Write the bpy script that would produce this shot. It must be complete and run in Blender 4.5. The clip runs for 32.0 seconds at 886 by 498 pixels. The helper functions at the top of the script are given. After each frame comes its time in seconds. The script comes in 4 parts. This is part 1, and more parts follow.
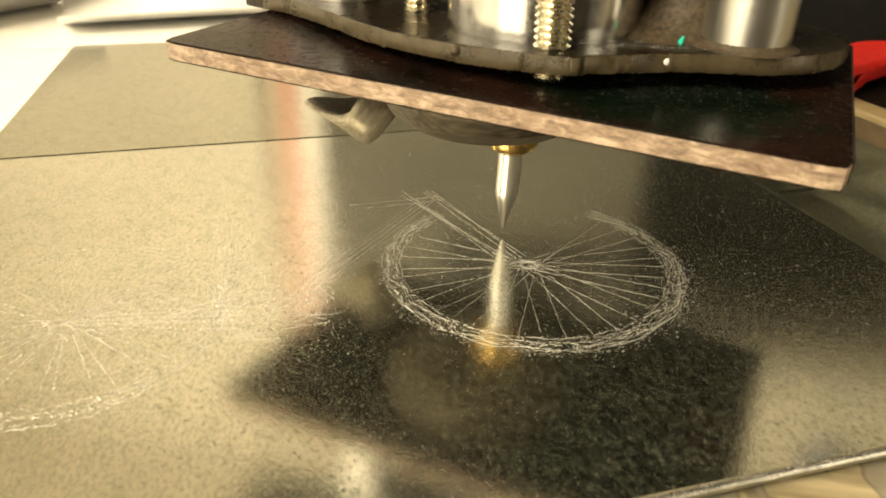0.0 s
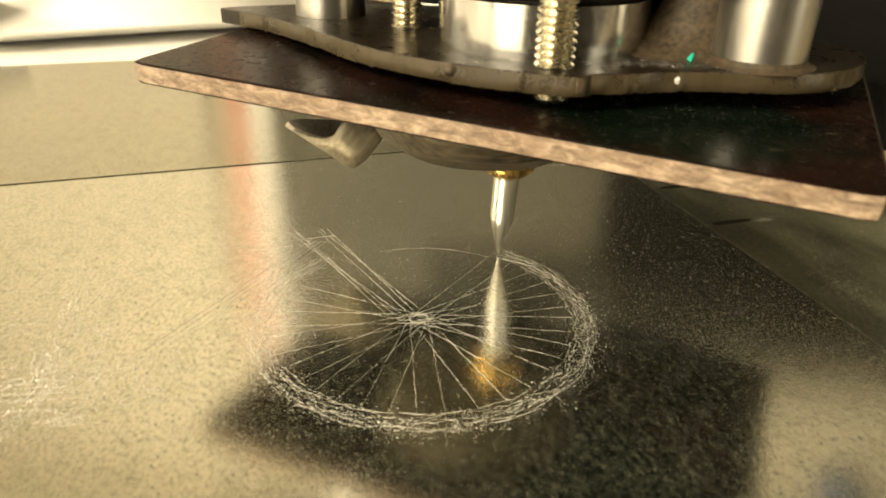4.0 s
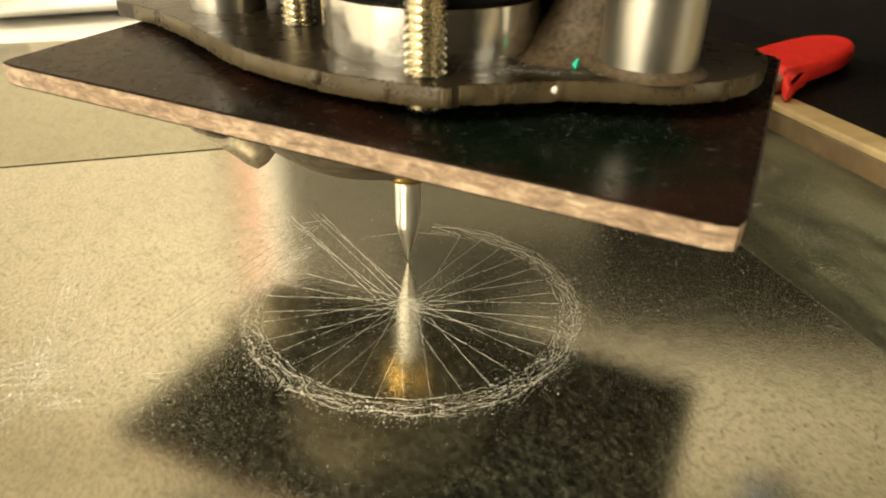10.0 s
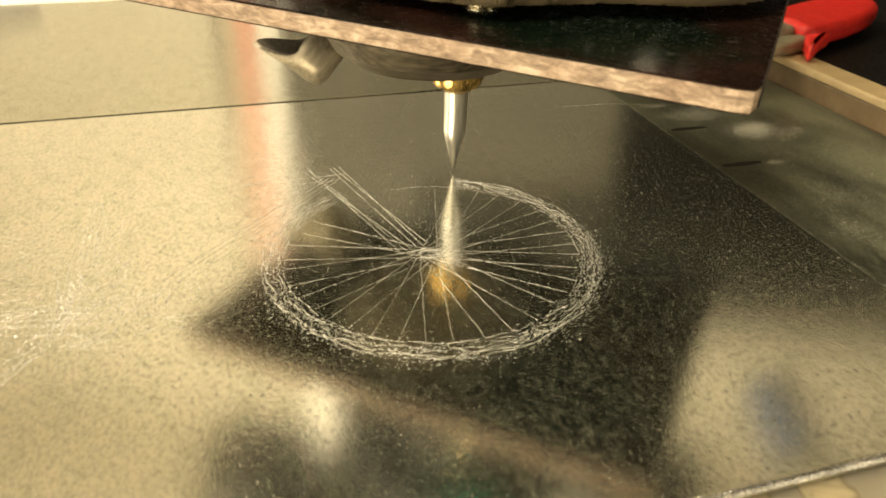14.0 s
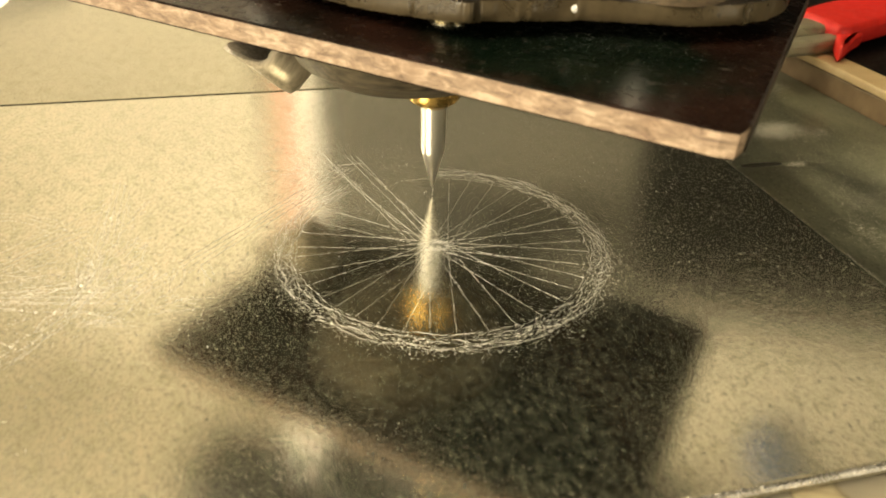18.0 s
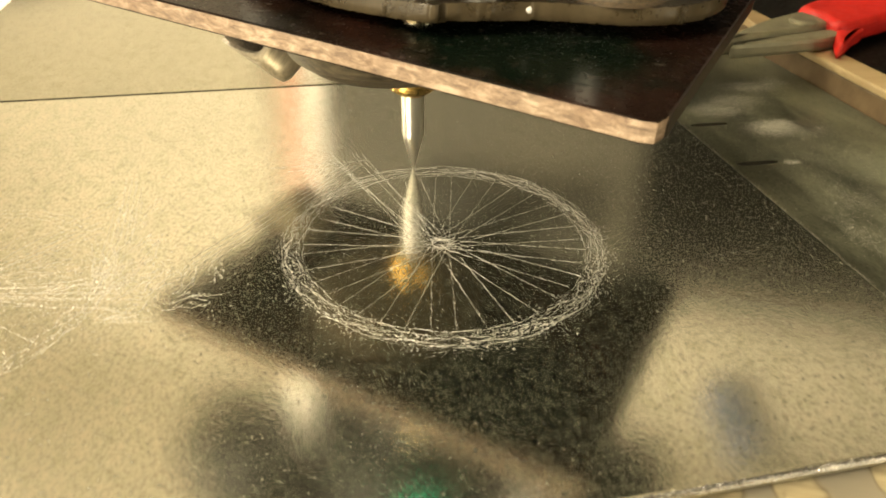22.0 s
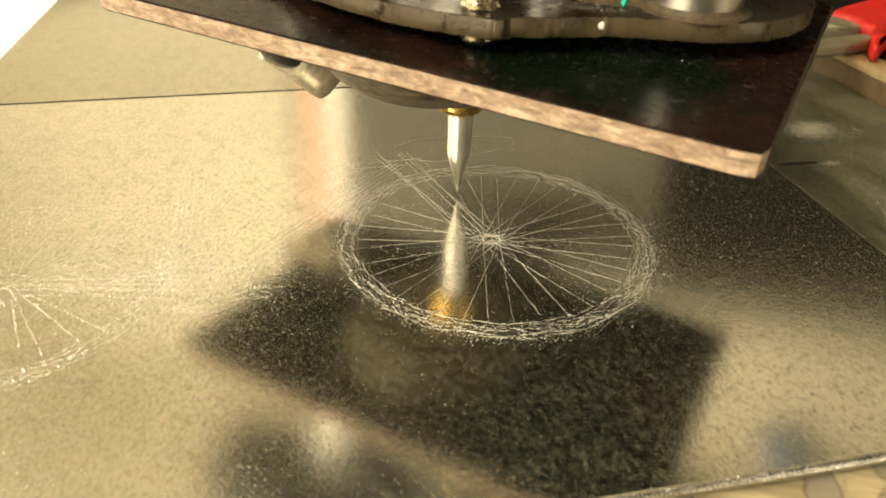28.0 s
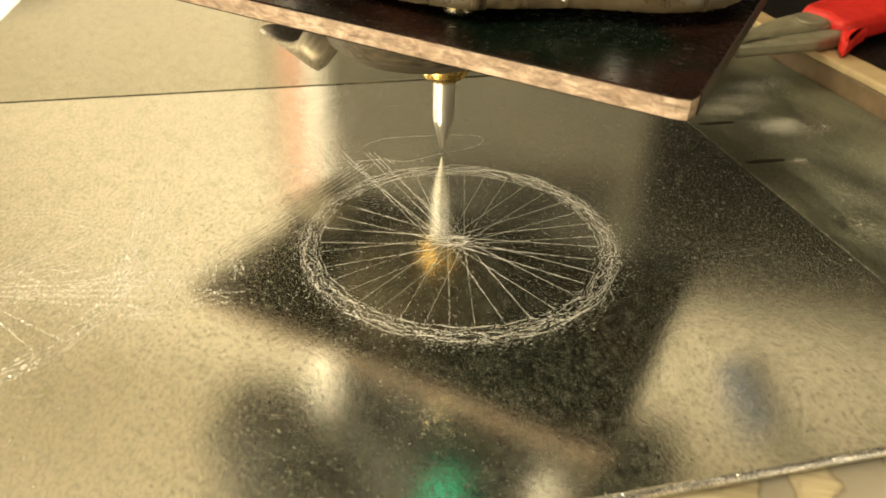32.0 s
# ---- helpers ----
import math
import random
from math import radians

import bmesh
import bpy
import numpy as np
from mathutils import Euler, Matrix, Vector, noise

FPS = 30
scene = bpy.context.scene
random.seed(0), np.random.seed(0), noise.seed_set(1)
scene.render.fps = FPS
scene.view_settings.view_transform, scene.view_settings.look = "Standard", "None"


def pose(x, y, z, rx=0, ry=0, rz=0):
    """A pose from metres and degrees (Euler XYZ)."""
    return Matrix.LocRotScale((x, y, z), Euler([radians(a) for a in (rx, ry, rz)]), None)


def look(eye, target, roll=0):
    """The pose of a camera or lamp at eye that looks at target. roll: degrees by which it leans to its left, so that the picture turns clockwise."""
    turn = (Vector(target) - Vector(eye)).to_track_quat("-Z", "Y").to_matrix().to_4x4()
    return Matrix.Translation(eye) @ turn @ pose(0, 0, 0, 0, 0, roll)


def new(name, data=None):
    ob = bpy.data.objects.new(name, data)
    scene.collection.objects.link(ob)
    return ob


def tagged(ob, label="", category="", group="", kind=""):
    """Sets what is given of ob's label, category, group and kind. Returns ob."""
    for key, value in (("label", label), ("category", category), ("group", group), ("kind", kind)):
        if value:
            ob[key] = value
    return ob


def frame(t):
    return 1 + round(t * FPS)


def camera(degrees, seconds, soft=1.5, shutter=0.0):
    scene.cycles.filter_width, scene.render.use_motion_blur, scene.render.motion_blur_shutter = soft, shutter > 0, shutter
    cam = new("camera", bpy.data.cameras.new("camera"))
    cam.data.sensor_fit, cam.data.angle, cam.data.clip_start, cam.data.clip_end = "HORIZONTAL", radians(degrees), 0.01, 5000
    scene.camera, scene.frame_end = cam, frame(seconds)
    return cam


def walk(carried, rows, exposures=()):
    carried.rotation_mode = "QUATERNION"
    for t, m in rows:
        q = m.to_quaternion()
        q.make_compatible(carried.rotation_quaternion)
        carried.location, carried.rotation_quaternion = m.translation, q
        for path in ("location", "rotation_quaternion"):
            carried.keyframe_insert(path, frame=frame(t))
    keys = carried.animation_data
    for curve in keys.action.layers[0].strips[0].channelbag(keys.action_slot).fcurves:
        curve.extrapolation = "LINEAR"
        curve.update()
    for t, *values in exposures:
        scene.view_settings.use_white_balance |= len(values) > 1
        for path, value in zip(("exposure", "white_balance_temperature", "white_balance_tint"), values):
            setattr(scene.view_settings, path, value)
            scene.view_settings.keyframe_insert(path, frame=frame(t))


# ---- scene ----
cam = camera(64.35, 32.0, soft=1.8)
cam.data.dof.use_dof, cam.data.dof.focus_distance, cam.data.dof.aperture_fstop = True, 0.089, 52.0
PATH = [
    (0, (-0.00078, -0.07937, 0.04422), (-0.01246, 0.00776, -0.00343), 1.19),
    (0.5, (0.00008, -0.07791, 0.04468), (-0.01176, 0.00996, -0.00155), 0.94),
    (1, (0.00271, -0.07435, 0.04211), (-0.00939, 0.01406, -0.00302), 0.73),
    (1.5, (0.00538, -0.06774, 0.04000), (-0.00482, 0.02072, -0.00550), 1.25),
    (2, (0.00527, -0.06728, 0.04015), (-0.00375, 0.02129, -0.00538), 1.51),
    (2.5, (0.00771, -0.06550, 0.04216), (-0.00088, 0.02276, -0.00405), 1.60),
    (3, (0.00787, -0.06636, 0.04320), (-0.00034, 0.02197, -0.00295), 1.62),
    (3.5, (0.00856, -0.06576, 0.04170), (0.00043, 0.02266, -0.00429), 1.69),
    (4, (0.00887, -0.06598, 0.04284), (-0.00009, 0.02235, -0.00318), 1.10),
    (4.5, (0.00612, -0.06929, 0.04137), (-0.00371, 0.01765, -0.00705), 1.30),
    (6.5, (0.00536, -0.06944, 0.04311), (-0.00436, 0.01606, -0.00784), 1.23),
    (7, (0.00671, -0.06849, 0.04435), (-0.00345, 0.01694, -0.00662), 1.12),
    (7.5, (0.00799, -0.06738, 0.04471), (-0.00238, 0.01833, -0.00576), 1.08),
    (8, (0.00891, -0.06726, 0.04420), (-0.00075, 0.01880, -0.00581), 1.33),
    (8.5, (0.01053, -0.06730, 0.04491), (0.00045, 0.01856, -0.00535), 1.10),
    (9, (0.01125, -0.06783, 0.04328), (0.00154, 0.01909, -0.00520), 1.01),
    (9.5, (0.01044, -0.06741, 0.04386), (0.00086, 0.01878, -0.00593), 1.19),
    (10, (0.01050, -0.06642, 0.04517), (0.00131, 0.01996, -0.00437), 1.18),
    (10.5, (0.01051, -0.06675, 0.04268), (0.00145, 0.01901, -0.00796), 1.46),
    (11, (0.01010, -0.06673, 0.04316), (0.00062, 0.01853, -0.00824), 1.16),
    (11.5, (0.01151, -0.06672, 0.04489), (0.00188, 0.01854, -0.00648), 1.03),
    (12, (0.01205, -0.06636, 0.04500), (0.00260, 0.01901, -0.00621), 1.05),
    (12.5, (0.01096, -0.06693, 0.04470), (0.00153, 0.01893, -0.00569), 1.12),
    (13, (0.00930, -0.06762, 0.04318), (0.00008, 0.01797, -0.00770), 1.37),
    (13.5, (0.00876, -0.06746, 0.04255), (-0.00114, 0.01764, -0.00903), 1.23),
    (14, (0.00932, -0.06794, 0.04239), (-0.00075, 0.01663, -0.01001), 1.12),
    (14.5, (0.00976, -0.06772, 0.04328), (-0.00041, 0.01682, -0.00917), 0.96),
    (16.5, (0.00919, -0.06697, 0.04305), (-0.00087, 0.01718, -0.01002), 1.43),
    (17, (0.01093, -0.06696, 0.04386), (0.00024, 0.01715, -0.00916), 1.22),
    (17.5, (0.01114, -0.06737, 0.04249), (-0.00004, 0.01731, -0.00952), 1.19),
    (18, (0.01126, -0.06818, 0.04335), (-0.00239, 0.01491, -0.01059), 1.74),
    (18.5, (0.01256, -0.06827, 0.04435), (-0.00306, 0.01360, -0.01091), 1.61),
    (19, (0.01541, -0.06757, 0.04332), (-0.00100, 0.01462, -0.01124), 0.95),
    (19.5, (0.01371, -0.06829, 0.04441), (-0.00190, 0.01281, -0.01197), 1.44),
    (20, (0.01242, -0.06921, 0.04521), (-0.00273, 0.01145, -0.01193), 1.71),
    (20.5, (0.01102, -0.06844, 0.04492), (-0.00327, 0.01238, -0.01220), 2.16),
    (21, (0.01116, -0.06946, 0.04491), (-0.00306, 0.01239, -0.01076), 1.96),
    (21.5, (0.01217, -0.06831, 0.04646), (-0.00214, 0.01311, -0.00980), 1.91),
    (22, (0.01191, -0.06950, 0.04623), (-0.00225, 0.01222, -0.00964), 1.74),
    (22.5, (0.01170, -0.06993, 0.04661), (-0.00251, 0.01166, -0.00944), 1.67),
    (23, (0.01381, -0.06869, 0.04533), (-0.00071, 0.01316, -0.01024), 1.50),
    (23.5, (0.01333, -0.06904, 0.04696), (-0.00110, 0.01246, -0.00917), 1.65),
    (24, (0.01344, -0.06945, 0.04719), (-0.00172, 0.01188, -0.00898), 1.53),
    (24.5, (0.01289, -0.06964, 0.04720), (-0.00222, 0.01156, -0.00918), 1.50),
    (25, (0.01270, -0.07022, 0.04729), (-0.00278, 0.01141, -0.00836), 1.11),
    (25.5, (0.00559, -0.07196, 0.04671), (-0.01025, 0.00939, -0.00924), 1.33),
    (27.5, (0.00662, -0.07216, 0.04492), (-0.00962, 0.01004, -0.00966), 1.16),
    (28, (0.00757, -0.07261, 0.04595), (-0.00817, 0.00936, -0.00913), 1.49),
    (28.5, (0.00791, -0.07202, 0.04640), (-0.00769, 0.00967, -0.00912), 1.32),
    (29, (0.00868, -0.07175, 0.04582), (-0.00707, 0.00993, -0.00969), 1.31),
    (29.5, (0.00923, -0.07124, 0.04728), (-0.00586, 0.01046, -0.00838), 1.62),
    (30, (0.00890, -0.07086, 0.04722), (-0.00597, 0.01102, -0.00823), 1.71),
    (30.5, (0.00920, -0.07073, 0.04661), (-0.00586, 0.01108, -0.00889), 1.45),
    (31, (0.00874, -0.07016, 0.04488), (-0.00593, 0.01160, -0.01081), 1.45),
    (31.5, (0.00981, -0.07008, 0.04429), (-0.00500, 0.01168, -0.01136), 1.26),
    (32, (0.01009, -0.07100, 0.04671), (-0.00381, 0.01070, -0.00926), 1.71),
]
walk(cam, [(t, look(eye, target, roll)) for t, eye, target, roll in PATH],
     [(0, -0.36), (3, -0.42), (9, -0.40), (13, -0.30), (17, -0.22), (23, -0.16), (32, -0.19)])

# the tool tip over the sheet, in millimetres
TIP = [
    (0, -4.17, 7.32, 0.84),
    (0.5, -6.38, 13.84, 0.44),
    (1, -2.73, 15.56, 1.13),
    (1.5, 1.16, 16.31, 0.06),
    (2, 5.64, 14.60, 1.04),
    (2.5, 6.08, 16.79, 1.15),
    (3, 7.41, 17.17, 0.45),
    (3.5, 7.73, 17.14, 0.33),
    (4, 7.86, 15.13, 0.22),
    (4.5, 4.83, 15.65, 0.37),
    (6.5, 5.69, 17.66, 0.37),
    (7, 4.81, 19.78, 0.77),
    (7.5, 4.60, 19.41, 0.45),
    (8, 3.42, 19.88, 0.68),
    (8.5, 0.56, 10.02, 0.23),
    (9, 0.83, 0.45, 0.70),
    (9.5, -1.56, 15.21, 0.36),
    (10, -1.84, 8.73, 0.23),
    (10.5, -1.90, 2.30, 0.80),
    (11, -7.36, 14.30, 1.04),
    (11.5, -6.05, 18.38, 0.04),
    (12, -6.27, 16.46, 0.22),
    (12.5, -9.37, 15.18, 0.44),
    (13, -5.32, 16.74, 0.27),
    (13.5, -1.06, 20.26, 0.38),
    (14, -0.09, 20.95, 0.63),
    (14.5, -1.47, 20.26, 0.44),
    (16.5, -10.79, 13.86, 0.82),
    (17, -9.41, 13.38, 0.06),
    (17.5, -7.11, 12.74, 0.18),
    (18, -3.53, 11.69, 0.92),
    (18.5, 0.67, 18.06, -0.02),
    (19, 0.64, 17.02, 0.31),
    (19.5, -0.24, 17.05, 0.23),
    (20, -1.15, 20.77, 0.23),
    (20.5, 0.70, 18.86, 0.23),
    (21, -8.54, 21.60, -0.05),
    (21.5, -5.76, 18.49, -0.05),
    (22, -7.72, 17.28, 0.02),
    (22.5, -10.06, 16.09, 0.60),
    (23, -11.64, 15.76, 0.24),
    (23.5, -12.88, 18.65, 0.26),
    (24, -6.76, 23.39, -0.05),
    (24.5, -10.07, 30.29, -0.05),
    (25, -16.32, 29.06, -0.05),
    (25.5, -21.34, 27.28, -0.05),
    (27.5, -8.29, 6.07, -0.05),
    (28, -6.29, 8.74, 0.92),
    (28.5, -7.96, 16.65, -0.05),
    (29, -9.49, 17.85, -0.05),
    (29.5, -5.05, 27.45, -0.05),
    (30, -6.46, 27.87, 0.67),
    (30.5, -5.48, 29.67, 0.03),
    (31, -3.81, 28.97, -0.05),
    (31.5, -2.50, 27.80, -0.05),
    (32, -6.18, 21.58, 0.32),
]

# ---- light ----
world = bpy.data.worlds.new("room_air")
scene.world = world
world.use_nodes = True
world.node_tree.nodes["Background"].inputs[0].default_value = (1.0, 0.8, 0.5, 1)
world.node_tree.nodes["Background"].inputs[1].default_value = 0.02
scene.view_settings.exposure = 0.0


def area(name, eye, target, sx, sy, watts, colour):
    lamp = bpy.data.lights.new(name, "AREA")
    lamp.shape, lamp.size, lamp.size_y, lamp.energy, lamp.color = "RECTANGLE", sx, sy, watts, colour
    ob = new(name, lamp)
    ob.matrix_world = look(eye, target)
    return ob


area("window_light", (-0.95, -1.24, 0.32), (-0.08, 0.1, 0.05), 0.95, 1.3, 23, (1.0, 0.86, 0.60))
# added fill: brightens the far wall that the sheet mirrors
area("wall_fill_light", (-0.36, -0.12, 1.22), (-0.36, 1.3, 1.52), 0.6, 0.3, 21, (1.0, 0.86, 0.61))
# added light that makes the sheet's front edge glint
area("edge_glint_light", (1.42, -0.75, 0.30), (0.0, 0.0, 0.05), 0.45, 0.7, 6, (1.0, 0.88, 0.62))
area("window_light_west", (-1.42, -0.10, 0.20), (0.0, 0.0, 0.03), 1.5, 1.0, 10, (1.0, 0.88, 0.64))
area("ceiling_lamp", (-0.72, -0.82, 0.98), (-0.05, 0.0, 0.0), 0.6, 0.6, 34, (1.0, 0.87, 0.63))
# added fill with no known source, to overexpose the white papers
area("paper_fill_light", (-0.62, 0.16, 0.42), (-0.24, 0.17, 0.0), 0.14, 0.14, 3.0, (1.0, 0.90, 0.68))

MM = 0.001


# ---- materials ----
def material(name):
    m = bpy.data.materials.new(name)
    m.use_nodes = True
    nt = m.node_tree
    return m, nt, nt.nodes["Principled BSDF"]


def link(nt, a, b):
    nt.links.new(a, b)


def noise_tex(nt, scale, detail=4.0, rough=0.55, stretch=None, turn=0.0):
    tc = nt.nodes.new("ShaderNodeTexCoord")
    n = nt.nodes.new("ShaderNodeTexNoise")
    n.inputs["Scale"].default_value, n.inputs["Detail"].default_value, n.inputs["Roughness"].default_value = scale, detail, rough
    if stretch:
        mp = nt.nodes.new("ShaderNodeMapping")
        mp.inputs["Scale"].default_value = stretch
        mp.inputs["Rotation"].default_value = (0, 0, turn)
        link(nt, tc.outputs["Object"], mp.inputs["Vector"])
        link(nt, mp.outputs["Vector"], n.inputs["Vector"])
    else:
        link(nt, tc.outputs["Object"], n.inputs["Vector"])
    return n


def ramp(nt, source, stops):
    r = nt.nodes.new("ShaderNodeValToRGB")
    el = r.color_ramp.elements
    while len(el) < len(stops):
        el.new(0.5)
    for e, (p, c) in zip(el, stops):
        e.position = p
        e.color = (*c, 1) if len(c) == 3 else c
    link(nt, source, r.inputs["Fac"])
    return r


def grey(v):
    return (v, v, v)


def bump(nt, source, strength, distance, after=None):
    b = nt.nodes.new("ShaderNodeBump")
    b.inputs["Strength"].default_value, b.inputs["Distance"].default_value = strength, distance
    link(nt, source, b.inputs["Height"])
    if after:
        link(nt, after.outputs[0], b.inputs["Normal"])
    return b


def simple(name, c1, c2, rough, metal=0.0, scale=300.0, bumpy=0.0, spread=0.08, stretch=None):
    m, nt, p = material(name)
    n = noise_tex(nt, scale, stretch=stretch)
    r = ramp(nt, n.outputs["Fac"], [(0.3, c1), (0.7, c2)])
    link(nt, r.outputs[0], p.inputs["Base Color"])
    n2 = noise_tex(nt, scale * 4)
    rr = ramp(nt, n2.outputs["Fac"], [(0.3, grey(max(rough - spread, 0.02))), (0.7, grey(rough + spread))])
    link(nt, rr.outputs[0], p.inputs["Roughness"])
    p.inputs["Metallic"].default_value = metal
    if bumpy:
        b = bump(nt, n2.outputs["Fac"], 0.5, bumpy)
        link(nt, b.outputs[0], p.inputs["Normal"])
    return m


def times(nt, a, b, amount):
    mix = nt.nodes.new("ShaderNodeMixRGB")
    mix.blend_type = "MULTIPLY"
    mix.inputs[0].default_value = amount
    link(nt, a.outputs[0], mix.inputs[1])
    link(nt, b.outputs[0], mix.inputs[2])
    return mix


def steel_material(name, tone, dust, smear=0.0, rough=0.12):
    """Zinc-coated sheet: bright grains beside dull ones, fine pits, and a thin film of dust."""
    m, nt, p = material(name)
    big = noise_tex(nt, 38, 4, 0.6)
    grain = noise_tex(nt, 2500, 4, 0.75, (1, 0.6, 1), 0.5)
    pits = noise_tex(nt, 1300, 4, 0.7, (1, 0.4, 1), 0.9)
    mottle = noise_tex(nt, 500, 4, 0.7, (1, 0.6, 1), 0.4)
    base = ramp(nt, big.outputs["Fac"], [(0.3, tuple(v * 0.90 for v in tone)), (0.7, tone)])
    fine = ramp(nt, grain.outputs["Fac"], [(0.40, grey(0.60)), (0.47, grey(0.83)), (0.53, grey(0.95)), (0.60, grey(1.0))])
    pit = ramp(nt, pits.outputs["Fac"], [(0.25, grey(0.30)), (0.32, grey(1.0))])
    patch = ramp(nt, mottle.outputs["Fac"], [(0.35, (0.86, 0.87, 0.82)), (0.5, (0.96, 0.96, 0.95)), (0.65, (1.0, 0.98, 0.97))])
    col = times(nt, times(nt, times(nt, base, fine, 0.8), pit, 0.8), patch, 1.0)
    link(nt, col.outputs[0], p.inputs["Base Color"])
    p.inputs["Metallic"].default_value = 1.0
    # dull grains scatter what the bright ones mirror
    rr = ramp(nt, grain.outputs["Fac"], [(0.30, grey(rough + 0.26)), (0.43, grey(rough + 0.05)), (0.50, grey(rough)), (0.58, grey(rough + 0.03)), (0.70, grey(rough + 0.16))])
    link(nt, rr.outputs[0], p.inputs["Roughness"])
    wave = noise_tex(nt, 3300, 3, 0.7, (1, 0.6, 1), 0.5)
    b = bump(nt, wave.outputs["Fac"], 0.26, 0.00004)
    link(nt, b.outputs[0], p.inputs["Normal"])
    d = nt.nodes.new("ShaderNodeBsdfDiffuse")
    d.inputs["Color"].default_value = (0.47, 0.48, 0.33, 1)
    sp = noise_tex(nt, 1700, 5, 0.8, (1, 0.6, 1), 0.5)
    f = ramp(nt, sp.outputs["Fac"], [(0.40, grey(dust * 0.2)), (0.52, grey(dust)), (0.66, grey(min(dust * 3.4, 1)))])
    blot = noise_tex(nt, 70, 5, 0.65, (1, 0.35, 1), 0.7)
    fb = ramp(nt, blot.outputs["Fac"], [(0.42, grey(0.0)), (0.62, grey(smear))])
    add = nt.nodes.new("ShaderNodeMixRGB")
    add.blend_type = "ADD"
    add.inputs[0].default_value = 1.0
    where = ramp(nt, mottle.outputs["Fac"], [(0.36, grey(1.0)), (0.60, grey(0.4))])
    link(nt, times(nt, f, where, 1.0).outputs[0], add.inputs[1])
    link(nt, fb.outputs[0], add.inputs[2])
    ms = nt.nodes.new("ShaderNodeMixShader")
    link(nt, add.outputs[0], ms.inputs[0])
    link(nt, p.outputs[0], ms.inputs[1])
    link(nt, d.outputs[0], ms.inputs[2])
    link(nt, ms.outputs[0], nt.nodes["Material Output"].inputs["Surface"])
    return m


STEEL = steel_material("galvanised_steel", (0.72, 0.705, 0.62), 0.055)
STEEL_BACK = steel_material("galvanised_steel_worn", (0.50, 0.48, 0.39), 0.07)
DUSTY = steel_material("dull_dusty_sheet", (0.13, 0.14, 0.11), 0.06, 0.20, 0.30)


def burr_material():
    m, nt, p = material("raised_bright_burr")
    geo = nt.nodes.new("ShaderNodeNewGeometry")
    n = noise_tex(nt, 5000, 3, 0.7)
    piece = ramp(nt, geo.outputs["Random Per Island"], [(0.0, (0.62, 0.60, 0.52)), (0.5, (0.92, 0.89, 0.80)), (1.0, (1.0, 0.99, 0.95))])
    fine = ramp(nt, n.outputs["Fac"], [(0.35, grey(0.6)), (0.55, grey(1.0))])
    link(nt, times(nt, piece, fine, 1.0).outputs[0], p.inputs["Base Color"])
    p.inputs["Metallic"].default_value = 0.2
    p.inputs["Roughness"].default_value = 0.38
    b = bump(nt, n.outputs["Fac"], 0.8, 0.00006)
    link(nt, b.outputs[0], p.inputs["Normal"])
    return m


BURR = burr_material()
CHROME = simple("polished_bearing_steel", (0.60, 0.58, 0.53), (0.68, 0.66, 0.60), 0.17, 1.0, 500, 0.0, 0.05)
ROD = simple("ground_steel_rod", (0.56, 0.54, 0.49), (0.64, 0.62, 0.56), 0.33, 1.0, 800, 0.000004, 0.05, (1, 1, 0.1))
ZINC = simple("zinc_plated_thread", (0.66, 0.60, 0.44), (0.78, 0.72, 0.55), 0.25, 1.0, 900)
CARBIDE = simple("ground_carbide", (0.93, 0.91, 0.86), (0.97, 0.95, 0.90), 0.36, 1.0, 150, 0.0, 0.02)
BRASS = simple("brass", (0.75, 0.50, 0.16), (0.85, 0.60, 0.22), 0.22, 1.0, 900)
BLACK = simple("black_plastic", (0.003, 0.003, 0.003), (0.007, 0.006, 0.005), 0.6, 0.0, 250, 0.00003)
BLACK.node_tree.nodes["Principled BSDF"].inputs["Specular IOR Level"].default_value = 0.15
MOTOR = simple("dark_motor_housing", (0.008, 0.009, 0.008), (0.018, 0.019, 0.016), 0.55, 0.0, 120)
SLOT_DARK = simple("painted_slot_shade", (0.022, 0.021, 0.017), (0.032, 0.030, 0.024), 0.9, 0.0, 60)
SLOT_DARK.node_tree.nodes["Principled BSDF"].inputs["Specular IOR Level"].default_value = 0.05
HOUSING = simple("dull_dark_housing", (0.035, 0.034, 0.027), (0.055, 0.052, 0.042), 0.7, 0.0, 60)
MOTOR.node_tree.nodes["Principled BSDF"].inputs["Specular IOR Level"].default_value = 0.18
RED = simple("red_rubber_grip", (0.62, 0.015, 0.012), (0.74, 0.03, 0.02), 0.42, 0.0, 300, 0.00003)
JAW = simple("oiled_tool_steel", (0.25, 0.24, 0.17), (0.36, 0.34, 0.24), 0.5, 0.5, 300, 0.00002)
WALL = simple("warm_white_plaster", (0.72, 0.68, 0.58), (0.80, 0.76, 0.66), 0.9, 0.0, 8, 0.0005)
# dark copy of the plaster: unseen walls coloured as unlit, for darker reflections
UNLIT_WALL = simple("plaster_coloured_unlit", (0.05, 0.047, 0.04), (0.07, 0.065, 0.055), 0.9, 0.0, 8, 0.0005)
PANEL = simple("grey_brown_painted_panel", (0.10, 0.095, 0.075), (0.14, 0.13, 0.10), 0.7, 0.0, 12, 0.0002)
POST_WHITE = simple("white_painted_post", (0.90, 0.89, 0.84), (0.94, 0.93, 0.88), 0.5, 0.0, 30)
POST_TAN = simple("beige_painted_post", (0.50, 0.45, 0.34), (0.58, 0.52, 0.40), 0.6, 0.0, 30)
POST_PINK = simple("pink_painted_post", (0.66, 0.32, 0.24), (0.74, 0.40, 0.30), 0.6, 0.0, 30)
